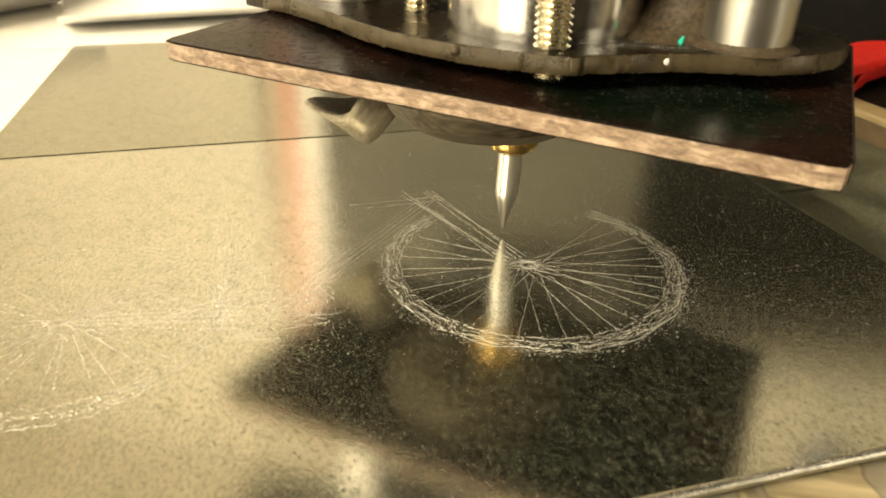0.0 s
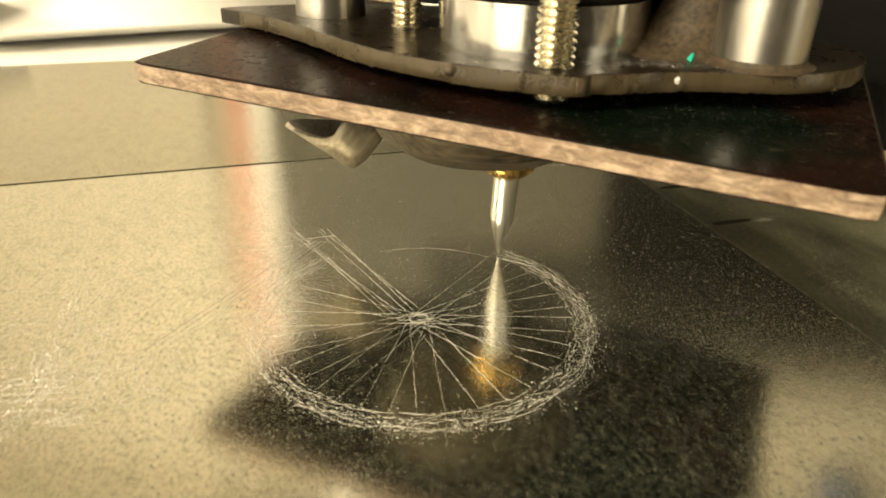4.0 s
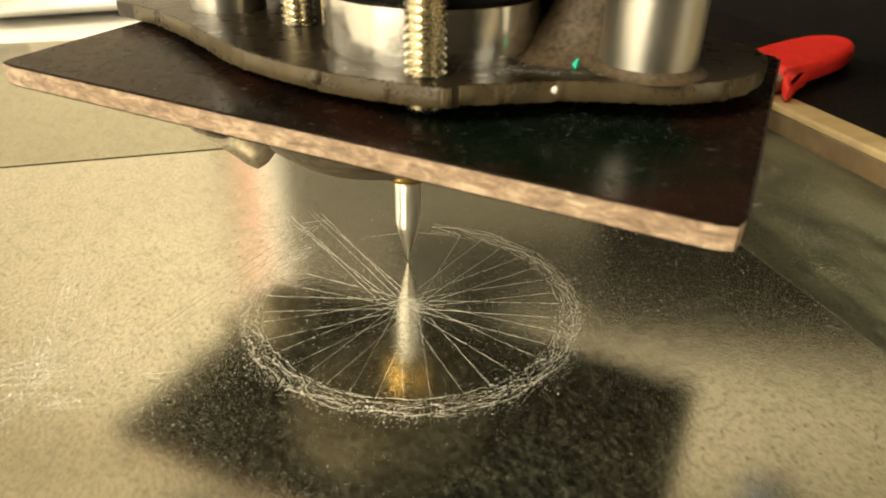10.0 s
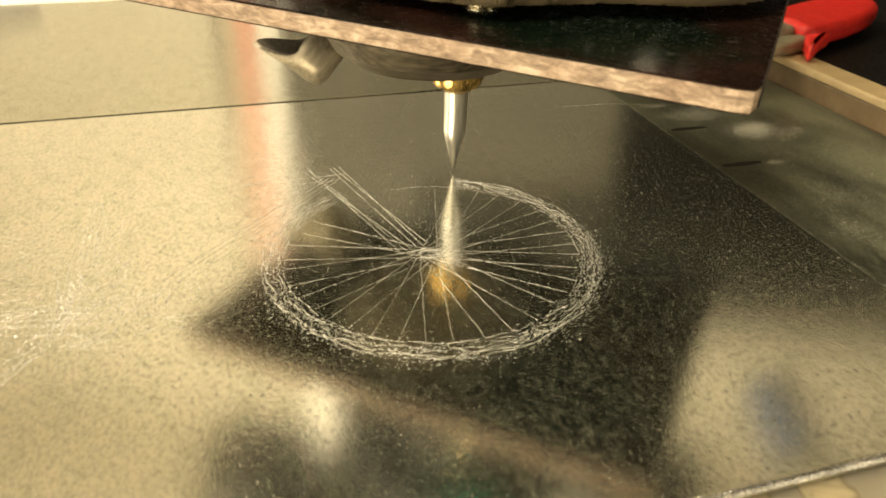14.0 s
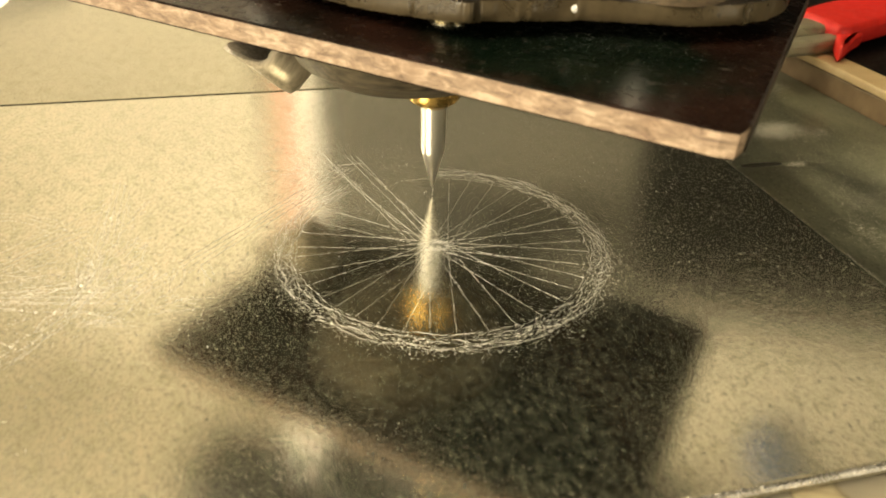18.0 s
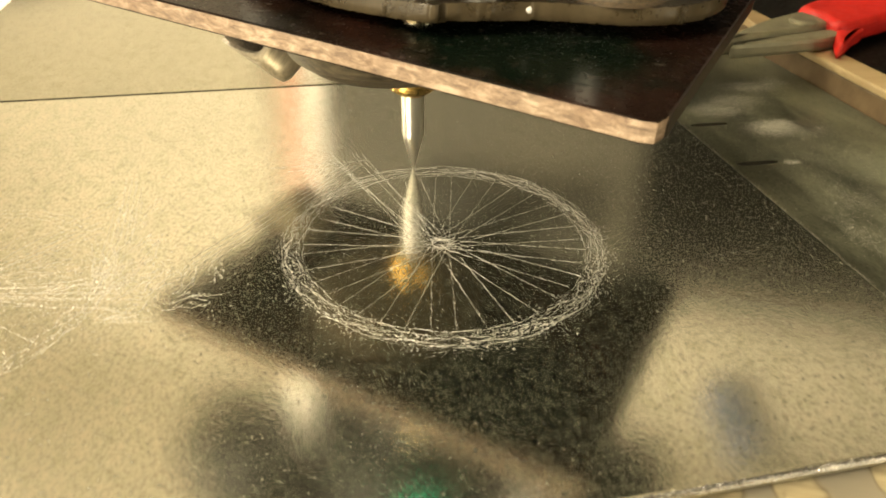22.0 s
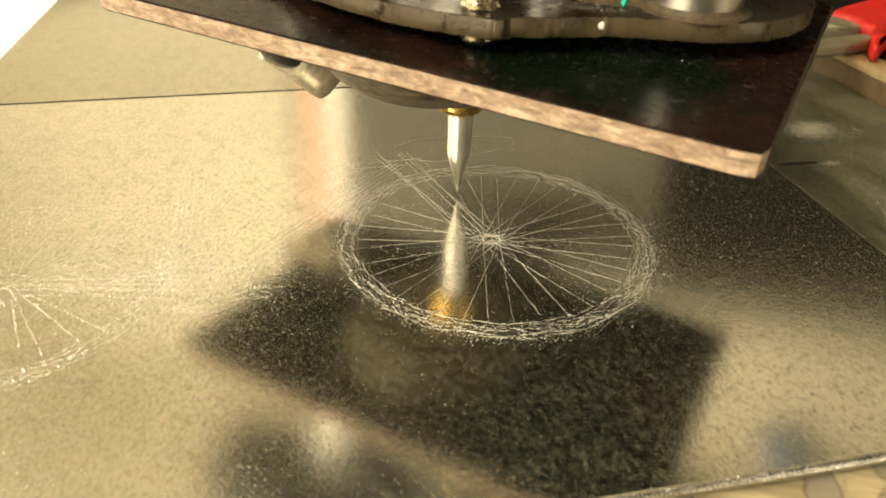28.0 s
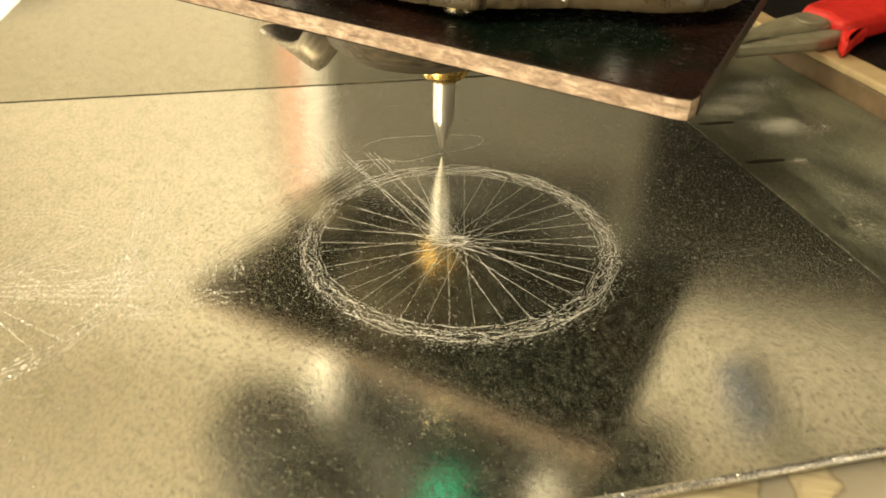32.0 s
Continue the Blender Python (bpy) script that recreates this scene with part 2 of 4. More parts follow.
PAPER = simple("white_paper", (0.80, 0.78, 0.73), (0.86, 0.84, 0.80), 0.8, 0.0, 60, 0.0001)
BLUE = simple("blue_sleeve", (0.06, 0.13, 0.34), (0.09, 0.18, 0.42), 0.5, 0.0, 200)


def board_material():
    m, nt, p = material("brown_laminate_board")
    n = noise_tex(nt, 60, 4)
    r = ramp(nt, n.outputs["Fac"], [(0.34, (0.004, 0.003, 0.002)), (0.52, (0.013, 0.006, 0.004)), (0.75, (0.028, 0.010, 0.006))])
    # a dark green patch with an uneven outline
    tc = nt.nodes.new("ShaderNodeTexCoord")
    mp = nt.nodes.new("ShaderNodeMapping")
    mp.inputs["Location"].default_value = (-1.15, 0.85, 0)
    mp.inputs["Scale"].default_value = (62, 78, 60)
    link(nt, tc.outputs["Object"], mp.inputs["Vector"])
    warp = noise_tex(nt, 90, 4, 0.7)
    g = nt.nodes.new("ShaderNodeTexGradient")
    g.gradient_type = "SPHERICAL"
    bent = nt.nodes.new("ShaderNodeVectorMath")
    bent.operation = "ADD"
    off = nt.nodes.new("ShaderNodeVectorMath")
    off.operation = "SUBTRACT"
    link(nt, warp.outputs["Color"], off.inputs[0])
    off.inputs[1].default_value = (0.5, 0.5, 0.5)
    link(nt, mp.outputs["Vector"], bent.inputs[0])
    link(nt, off.outputs["Vector"], bent.inputs[1])
    link(nt, bent.outputs["Vector"], g.inputs["Vector"])
    green_area = ramp(nt, g.outputs["Fac"], [(0.02, grey(0.0)), (0.30, grey(1.0))])
    green = nt.nodes.new("ShaderNodeMixRGB")
    link(nt, green_area.outputs[0], green.inputs[0])
    link(nt, r.outputs[0], green.inputs[1])
    green.inputs[2].default_value = (0.0022, 0.0048, 0.0026, 1)
    sp = noise_tex(nt, 900, 2, 0.6)
    s = ramp(nt, sp.outputs["Fac"], [(0.66, grey(0.0)), (0.72, grey(1.0))])
    mix = nt.nodes.new("ShaderNodeMixRGB")
    link(nt, s.outputs[0], mix.inputs[0])
    link(nt, green.outputs[0], mix.inputs[1])
    mix.inputs[2].default_value = (0.05, 0.04, 0.03, 1)
    link(nt, mix.outputs[0], p.inputs["Base Color"])
    p.inputs["Specular IOR Level"].default_value = 0.05
    rr = ramp(nt, sp.outputs["Fac"], [(0.3, grey(0.18)), (0.7, grey(0.32))])
    link(nt, rr.outputs[0], p.inputs["Roughness"])
    return m


def edge_material():
    m, nt, p = material("sawn_fibre_edge")
    n = noise_tex(nt, 1500, 5, 0.75, (0.35, 0.5, 1.0), 0.0)
    n.inputs["Distortion"].default_value = 0.6
    big = noise_tex(nt, 160, 3)
    r = ramp(nt, n.outputs["Fac"], [(0.34, (0.19, 0.13, 0.09)), (0.5, (0.40, 0.29, 0.20)), (0.64, (0.66, 0.51, 0.38))])
    g = ramp(nt, big.outputs["Fac"], [(0.35, (0.75, 0.70, 0.66)), (0.65, (1.0, 1.0, 1.0))])
    link(nt, times(nt, r, g, 1.0).outputs[0], p.inputs["Base Color"])
    p.inputs["Roughness"].default_value = 0.55
    b = bump(nt, n.outputs["Fac"], 1.0, 0.0003)
    link(nt, b.outputs[0], p.inputs["Normal"])
    return m


def acrylic_material(name, tint, rough, opaque):
    m, nt, p = material(name)
    n = noise_tex(nt, 500, 4, 0.65)
    c = ramp(nt, n.outputs["Fac"], [(0.35, tuple(v * 0.6 for v in tint)), (0.7, tint)])
    link(nt, c.outputs[0], p.inputs["Base Color"])
    rr = ramp(nt, n.outputs["Fac"], [(0.3, grey(rough)), (0.7, grey(rough + 0.2))])
    link(nt, rr.outputs[0], p.inputs["Roughness"])
    p.inputs["Specular IOR Level"].default_value = 0.16
    p.inputs["Transmission Weight"].default_value = 1.0 - opaque
    p.inputs["IOR"].default_value = 1.49
    b = bump(nt, n.outputs["Fac"], 0.5, 0.00015)
    link(nt, b.outputs[0], p.inputs["Normal"])
    return m


def wood_material(name, c1, c2, turn, scale=120):
    m, nt, p = material(name)
    n = noise_tex(nt, scale, 5, 0.6, (0.15, 1.5, 1), turn)
    r = ramp(nt, n.outputs["Fac"], [(0.3, c1), (0.7, c2)])
    link(nt, r.outputs[0], p.inputs["Base Color"])
    p.inputs["Roughness"].default_value = 0.5
    b = bump(nt, n.outputs["Fac"], 0.4, 0.0002)
    link(nt, b.outputs[0], p.inputs["Normal"])
    return m


def glow(name, colour, strength):
    m, nt, p = material(name)
    p.inputs["Base Color"].default_value = (*colour, 1)
    p.inputs["Emission Color"].default_value = (*colour, 1)
    p.inputs["Emission Strength"].default_value = strength
    return m


BOARD, EDGE = board_material(), edge_material()
SIDE = wood_material("dark_board_edge", (0.008, 0.005, 0.003), (0.024, 0.014, 0.008), 1.57)
ACRYLIC = acrylic_material("smoky_acrylic", (0.030, 0.020, 0.010), 0.22, 0.55)
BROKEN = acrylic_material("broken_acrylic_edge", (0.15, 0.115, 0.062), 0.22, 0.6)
FROSTED = simple("scraped_bronze_disc", (0.028, 0.022, 0.014), (0.15, 0.122, 0.08), 0.45, 0.5, 1400, 0.00004, 0.12, (0.25, 1.4, 1.4))
SCRAPED = simple("scraped_grey_tube", (0.20, 0.17, 0.125), (0.40, 0.35, 0.26), 0.42, 0.5, 1300, 0.00004, 0.12, (1.5, 1.5, 0.3))
PINE = wood_material("pale_pine", (0.36, 0.26, 0.13), (0.52, 0.40, 0.22), -1.17)
PINE_SHADE = wood_material("pine_in_shade", (0.10, 0.065, 0.032), (0.19, 0.13, 0.066), -1.17)
TABLE = wood_material("worn_table_top", (0.26, 0.21, 0.12), (0.56, 0.47, 0.29), 1.1, 420)


def worn(m):
    """Grey bare patches with sharp outlines, where the finish is rubbed off."""
    nt = m.node_tree
    p = nt.nodes["Principled BSDF"]
    old = p.inputs["Base Color"].links[0].from_socket
    n = noise_tex(nt, 150, 3, 0.55, (1, 0.45, 1), 0.6)
    where = ramp(nt, n.outputs["Fac"], [(0.49, grey(0.0)), (0.515, grey(0.85))])
    rim = ramp(nt, n.outputs["Fac"], [(0.46, grey(1.0)), (0.49, grey(0.45)), (0.52, grey(1.0))])
    mix = nt.nodes.new("ShaderNodeMixRGB")
    link(nt, where.outputs[0], mix.inputs[0])
    link(nt, old, mix.inputs[1])
    mix.inputs[2].default_value = (0.24, 0.215, 0.165, 1)
    link(nt, times(nt, mix, rim, 1.0).outputs[0], p.inputs["Base Color"])


worn(TABLE)
LED = glow("green_led", (0.02, 0.75, 0.40), 1.4)
GLUE = simple("dusty_brown_glue", (0.030, 0.020, 0.010), (0.11, 0.078, 0.042), 0.6, 0.0, 1800, 0.0001)
DUST = simple("pale_metal_dust", (0.42, 0.41, 0.34), (0.60, 0.58, 0.50), 0.8, 0.0, 900)
CHIP = simple("green_plastic_chip", (0.02, 0.50, 0.36), (0.03, 0.62, 0.45), 0.4, 0.0, 900)


# ---- building blocks, sizes in millimetres ----
def part(name, bm, mat, parent=None, label="", m=None):
    me = bpy.data.meshes.new(name)
    bm.normal_update()
    bm.to_mesh(me)
    bm.free()
    me.materials.append(mat)
    ob = new(name, me)
    if parent:
        ob.parent = parent
    if m is not None:
        ob.matrix_basis = m
    if label:
        tagged(ob, label)
    return ob


def empty(name, m, label, category, group="", kind=""):
    ob = new(name)
    ob.empty_display_size = 0.005
    ob.matrix_basis = m
    return tagged(ob, label, category, group, kind)


def mm(x, y, z, rx=0, ry=0, rz=0):
    return pose(x * MM, y * MM, z * MM, rx, ry, rz)


def box(sx, sy, sz, bevel=0.0, at=(0, 0, 0), segments=2):
    bm = bmesh.new()
    bmesh.ops.create_cube(bm, size=1.0, matrix=Matrix.Translation(Vector(at) * MM) @ Matrix.Diagonal((sx * MM, sy * MM, sz * MM, 1)))
    if bevel:
        bmesh.ops.bevel(bm, geom=list(bm.edges), offset=bevel * MM, segments=segments, affect="EDGES", profile=0.5)
    return bm


def lathe(profile, steps=48, bm=None, m=None):
    """A turned body: (radius, height) pairs from below to above."""
    bm = bm or bmesh.new()
    rings = []
    m = m or Matrix()
    for r, z in profile:
        rings.append([bm.verts.new(m @ Vector((r * MM * math.cos(a), r * MM * math.sin(a), z * MM))) for a in (2 * math.pi * k / steps for k in range(steps))])
    for lo, hi in zip(rings, rings[1:]):
        for k in range(steps):
            f = bm.faces.new((lo[k], lo[(k + 1) % steps], hi[(k + 1) % steps], hi[k]))
            f.smooth = True
    bm.faces.new(list(reversed(rings[0])))
    bm.faces.new(rings[-1])
    bm.normal_update()
    for e in bm.edges:
        e.smooth = e.calc_face_angle(0.0) < 0.35
    return bm


def slab(outline, z0, z1, bevel=0.0):
    """An upright prism over a closed outline."""
    bm = bmesh.new()
    lo = [bm.verts.new((x * MM, y * MM, z0 * MM)) for x, y in outline]
    hi = [bm.verts.new((x * MM, y * MM, z1 * MM)) for x, y in outline]
    n = len(outline)
    bm.faces.new(list(reversed(lo)))
    bm.faces.new(hi)
    for k in range(n):
        bm.faces.new((lo[k], lo[(k + 1) % n], hi[(k + 1) % n], hi[k]))
    bmesh.ops.recalc_face_normals(bm, faces=bm.faces)
    if bevel:
        edges = [e for e in bm.edges if abs(e.verts[0].co.z - e.verts[1].co.z) < 1e-9]
        bmesh.ops.bevel(bm, geom=edges, offset=bevel * MM, segments=4 if bevel > 0.85 else 2, affect="EDGES", profile=0.5)
    if bevel > 5:
        for f in bm.faces:
            f.smooth = len(f.verts) == 4
    return bm


def rounded(points, rounds=2):
    """A closed outline with its corners cut off again and again."""
    for _ in range(rounds):
        out = []
        for (ax, ay), (bx, by) in zip(points, points[1:] + points[:1]):
            out += [(0.75 * ax + 0.25 * bx, 0.75 * ay + 0.25 * by), (0.25 * ax + 0.75 * bx, 0.25 * ay + 0.75 * by)]
        points = out
    return points


def corners(points):
    """A closed outline whose short sides are bowed outwards."""
    out = []
    n = len(points)
    for k in range(n):
        (ax, ay), (bx, by) = points[k], points[(k + 1) % n]
        out.append((ax, ay))
        if math.hypot(bx - ax, by - ay) < 4:
            mx, my = (ax + bx) / 2, (ay + by) / 2
            out.append((mx + 0.45 * (1 if mx > 0 else -1), my + 0.45 * (1 if my > 0 else -1)))
    return out


# ---- room ----
def structure(name, bm, mat, label, category="", m=None):
    return tagged(part(name, bm, mat, None, "", m), label, category or name.split("_")[0], "", "structure")


structure("wall_north", box(3000, 60, 2200, 0, (0, 1330, 300)), WALL, "warm white plastered wall behind the bench", "wall")
structure("wall_west", box(60, 2600, 2200, 0, (-1530, 0, 300)), WALL, "warm white plastered side wall", "wall")
structure("wall_east", box(60, 2600, 2200, 0, (1530, 0, 300)), UNLIT_WALL, "unseen side wall coloured dark as if unlit", "wall")
structure("floor", box(3000, 2600, 40, 0, (0, 0, -790)), TABLE, "plain wooden floor of the workroom", "floor")
structure("ceiling", box(3000, 2600, 40, 0, (0, 0, 1420)), WALL, "plain white ceiling", "ceiling")
south = empty("wall_south", mm(0, -1330, 0), "plastered wall with a window opening", "wall", "", "structure")
for sx, sz, x, z in ((30, 2200, -1485, 300), (1960, 2200, 520, 300), (1010, 230, -965, -685), (1010, 400, -965, 1200)):
    part("wall_panel", box(sx, 60, sz, 0, (x, 0, z)), UNLIT_WALL if sx > 1500 else WALL, south)
window = empty("window_1", mm(-965, -1330, 215), "plain white window in the wall behind the bench", "window", "", "structure")
for sx, sz, x, z in ((30, 1570, -490, 0), (30, 1570, 490, 0), (950, 30, 0, 770), (950, 30, 0, -770)):
    part("window_frame", box(sx, 50, sz, 3, (x, 0, z)), POST_WHITE, window)

# frame round that added light; the wall behind it has no opening
window = empty("glint_light_frame", mm(1494, -760, 300, 0, 0, 90), "unseen white frame round the added light on the side wall", "window", "", "structure")
for sx, sz, x, z in ((24, 760, -250, 0), (24, 760, 250, 0), (476, 24, 0, 368), (476, 24, 0, -368)):
    part("window_frame", box(sx, 30, sz, 3, (x, 0, z)), POST_WHITE, window)

window = empty("window_3", mm(-1494, -100, 200, 0, 0, 90), "plain white window in the side wall", "window", "", "structure")
for sx, sz, x, z in ((24, 1060, -775, 0), (24, 1060, 775, 0), (1526, 24, 0, 518), (1526, 24, 0, -518)):
    part("window_frame", box(sx, 30, sz, 3, (x, 0, z)), POST_WHITE, window)

# ---- unseen lamp housings; two hold added fill lights ----
STEEL_WHITE = simple("white_enamelled_steel", (0.74, 0.72, 0.66), (0.80, 0.78, 0.72), 0.35, 0.0, 40)


def light_fitting(eye, target, sx, sy, label, hung=True):
    """A flat lamp housing round a light, hung from the ceiling or standing on the bench by its stem."""
    ob = empty("lamp", look(eye, target), label, "lamp", "lamps of the workroom")
    part("housing", box(sx + 40, sy + 40, 30, 6, (0, 0, 24)), STEEL_WHITE, ob)
    for x, y, w, d in ((0, sy / 2 + 14, sx + 40, 12), (0, -sy / 2 - 14, sx + 40, 12), (sx / 2 + 14, 0, 12, sy + 16), (-sx / 2 - 14, 0, 12, sy + 16)):
        part("rim", box(w, d, 16, 2, (x, y, 2)), STEEL_WHITE, ob)
    reach = 1.40 - eye[2] if hung else eye[2] + 0.002
    middle = pose(eye[0], eye[1], eye[2] + reach / 2 if hung else eye[2] - reach / 2)
    part("stem", box(18, 18, reach * 1000, 2), MOTOR, ob, "dark stem", ob.matrix_basis.inverted() @ middle @ mm(0, 24 if not hung else -24, 0))
    return ob


light_fitting((-0.36, -0.12, 1.22), (-0.36, 1.3, 1.52), 600, 300, "unseen housing of the added fill light on the far wall")
light_fitting((-0.72, -0.82, 0.98), (-0.05, 0.0, 0.0), 600, 600, "large square white lamp over the workbench")
light_fitting((-0.62, 0.16, 0.42), (-0.24, 0.17, 0.0), 140, 140, "unseen housing of the added fill light over the papers", False)

# ---- bench and sheets; the sheets lie turned by 23 degrees ----
TURN = 23.0
SHEET = mm(0, 0, 0, 0, 0, TURN)
bench = empty("workbench", mm(0, 100, 0), "wide worn wooden workbench under the steel sheets", "table")
part("bench_top", box(1600, 780, 30, 2, (0, 210, -17.0)), TABLE, bench)
for x in (-740, 740):
    for y in (-130, 550):
        part("leg", box(60, 60, 738, 2, (x, y, -401)), PINE, bench)

sheet = tagged(part("steel_sheet", box(123.6, 91.1, 1.0, 0.25, (-16.2, 7.25, -0.5)), STEEL, None, "", SHEET), "bright galvanised steel sheet with a bicycle being scratched into it", "metal sheet")
back = tagged(part("steel_sheet", box(123.6, 86.4, 1.0, 0.12, (-16.2, 96.5, -0.5)), STEEL_BACK, None, "", SHEET), "plain galvanised steel sheet butted against the engraved one", "metal sheet")
side = tagged(part("base_sheet", box(34.0, 240, 0.8, 0.1, (63.0, 60.0, -0.85)), DUSTY, None, "", SHEET), "dull dark sheet smeared with pale metal dust", "metal sheet")
strip = empty("wooden_batten", SHEET, "pale pine batten lying along the edge of the sheets", "batten")
# shade on the batten's side face is put in as a browner lower piece
part("shaded_side", box(5.7, 260, 4.1, 0.3, (83.3, 70.0, 1.05)), PINE_SHADE, strip, "lower part of the batten coloured as its shaded side")
part("upper_lath", box(6.0, 260, 1.5, 0.4, (83.2, 70.0, 3.86)), PINE, strip, "pale upper lath")
case = empty("black_case", SHEET, "matt black plastic case standing beside the batten", "case")
part("body", box(150, 190, 40, 4, (203, 112, 18)), BLACK, case)
part("lid", box(151, 191, 8, 2, (203, 112, 42.2)), BLACK, case, "flat black lid")
part("ledge", box(42, 190, 5.0, 1, (107.2, 112, 0.6)), BLACK, case, "low black ledge")
part("latch", box(3, 26, 12, 1, (127, 120, 34)), BLACK, case)

CUT = simple("sheared_steel_edge", (0.42, 0.41, 0.38), (0.86, 0.85, 0.83), 0.26, 1.0, 1500, 0.00003, 0.1, (0.3, 1, 1))
part("sheared_edge", box(123.3, 0.62, 0.5, 0.1), CUT, sheet, "bright sheared edge", mm(-16.2, -38.40, -0.28, -24))
# dark strip stands in for the shadow line below the front edge
part("edge_shadow_strip", box(123.2, 0.3, 0.45, 0.05), JAW, sheet, "dark strip put in as the shadow line under the edge", mm(-16.2, -38.40, -0.76, 0))

# the machine's frame behind the sheets
tagged(part("machine_back_panel", box(170, 12, 216, 2, (-27, 282, 106)), PANEL), "grey-brown painted back panel of the machine", "panel")
tagged(part("machine_cabinet", box(680, 60, 214, 4, (398, 306, 105)), BLACK), "black cabinet of the machine", "cabinet")
post = empty("machine_post", mm(-131, 281, 0), "upright post painted white and pink", "post")
part("post_groove", box(2.5, 16, 216, 0.4, (-17.0, 0, 106)), MOTOR, post, "dark groove")
part("post_edge", box(8.5, 18, 216, 0.6, (-11.4, 0, 106)), POST_TAN, post, "beige painted edge")
part("post_side", box(11.5, 20, 216, 0.8, (-1.3, 0, 106)), POST_PINK, post, "dull pink painted face")
part("post_face", box(12.5, 22, 216, 0.8, (10.8, 0, 106)), POST_WHITE, post, "white painted face")

def curled(length, radius, a0, a1, thick=0.5, steps=18):
    """A strip of paper bent round an axis."""
    bm = bmesh.new()
    rows = []
    for k in range(steps + 1):
        a = math.radians(a0 + (a1 - a0) * k / steps)
        rows.append([bm.verts.new((x * MM, r * math.cos(a) * MM, r * math.sin(a) * MM)) for x, r in ((-length / 2, radius), (length / 2, radius), (length / 2, radius - thick), (-length / 2, radius - thick))])
    for lo, hi in zip(rows, rows[1:]):
        for k in range(4):
            f = bm.faces.new((lo[k], lo[(k + 1) % 4], hi[(k + 1) % 4], hi[k]))
            f.smooth = k in (0, 2)
    bm.faces.new(rows[0])
    bm.faces.new(list(reversed(rows[-1])))
    bmesh.ops.recalc_face_normals(bm, faces=bm.faces)
    return bm


tagged(part("paper_sheet", box(150, 420, 0.4, 0, (-154.5, 150, -1.7)), PAPER, None, "", SHEET), "blank white paper lying beside the steel sheets", "paper")
tagged(part("paper_sheet", box(240, 90, 0.4, 0, (0, 187, -1.3)), PAPER, None, "", SHEET), "blank white paper lying behind the steel sheets", "paper")
tagged(part("paper_curl", curled(110, 60, 246, 300, 0.4, 24), PAPER, None, "", mm(-106, 162, 58.9, 0, 0, 32)), "slightly curled white paper lying behind the steel sheets", "paper")
tagged(part("paper_curl", curled(90, 24, 190, 350), PAPER, None, "", mm(-190, 120, 22.6, 0, 0, 75)), "curled white paper strip beside the steel sheets", "paper")


rng = random.Random(7)


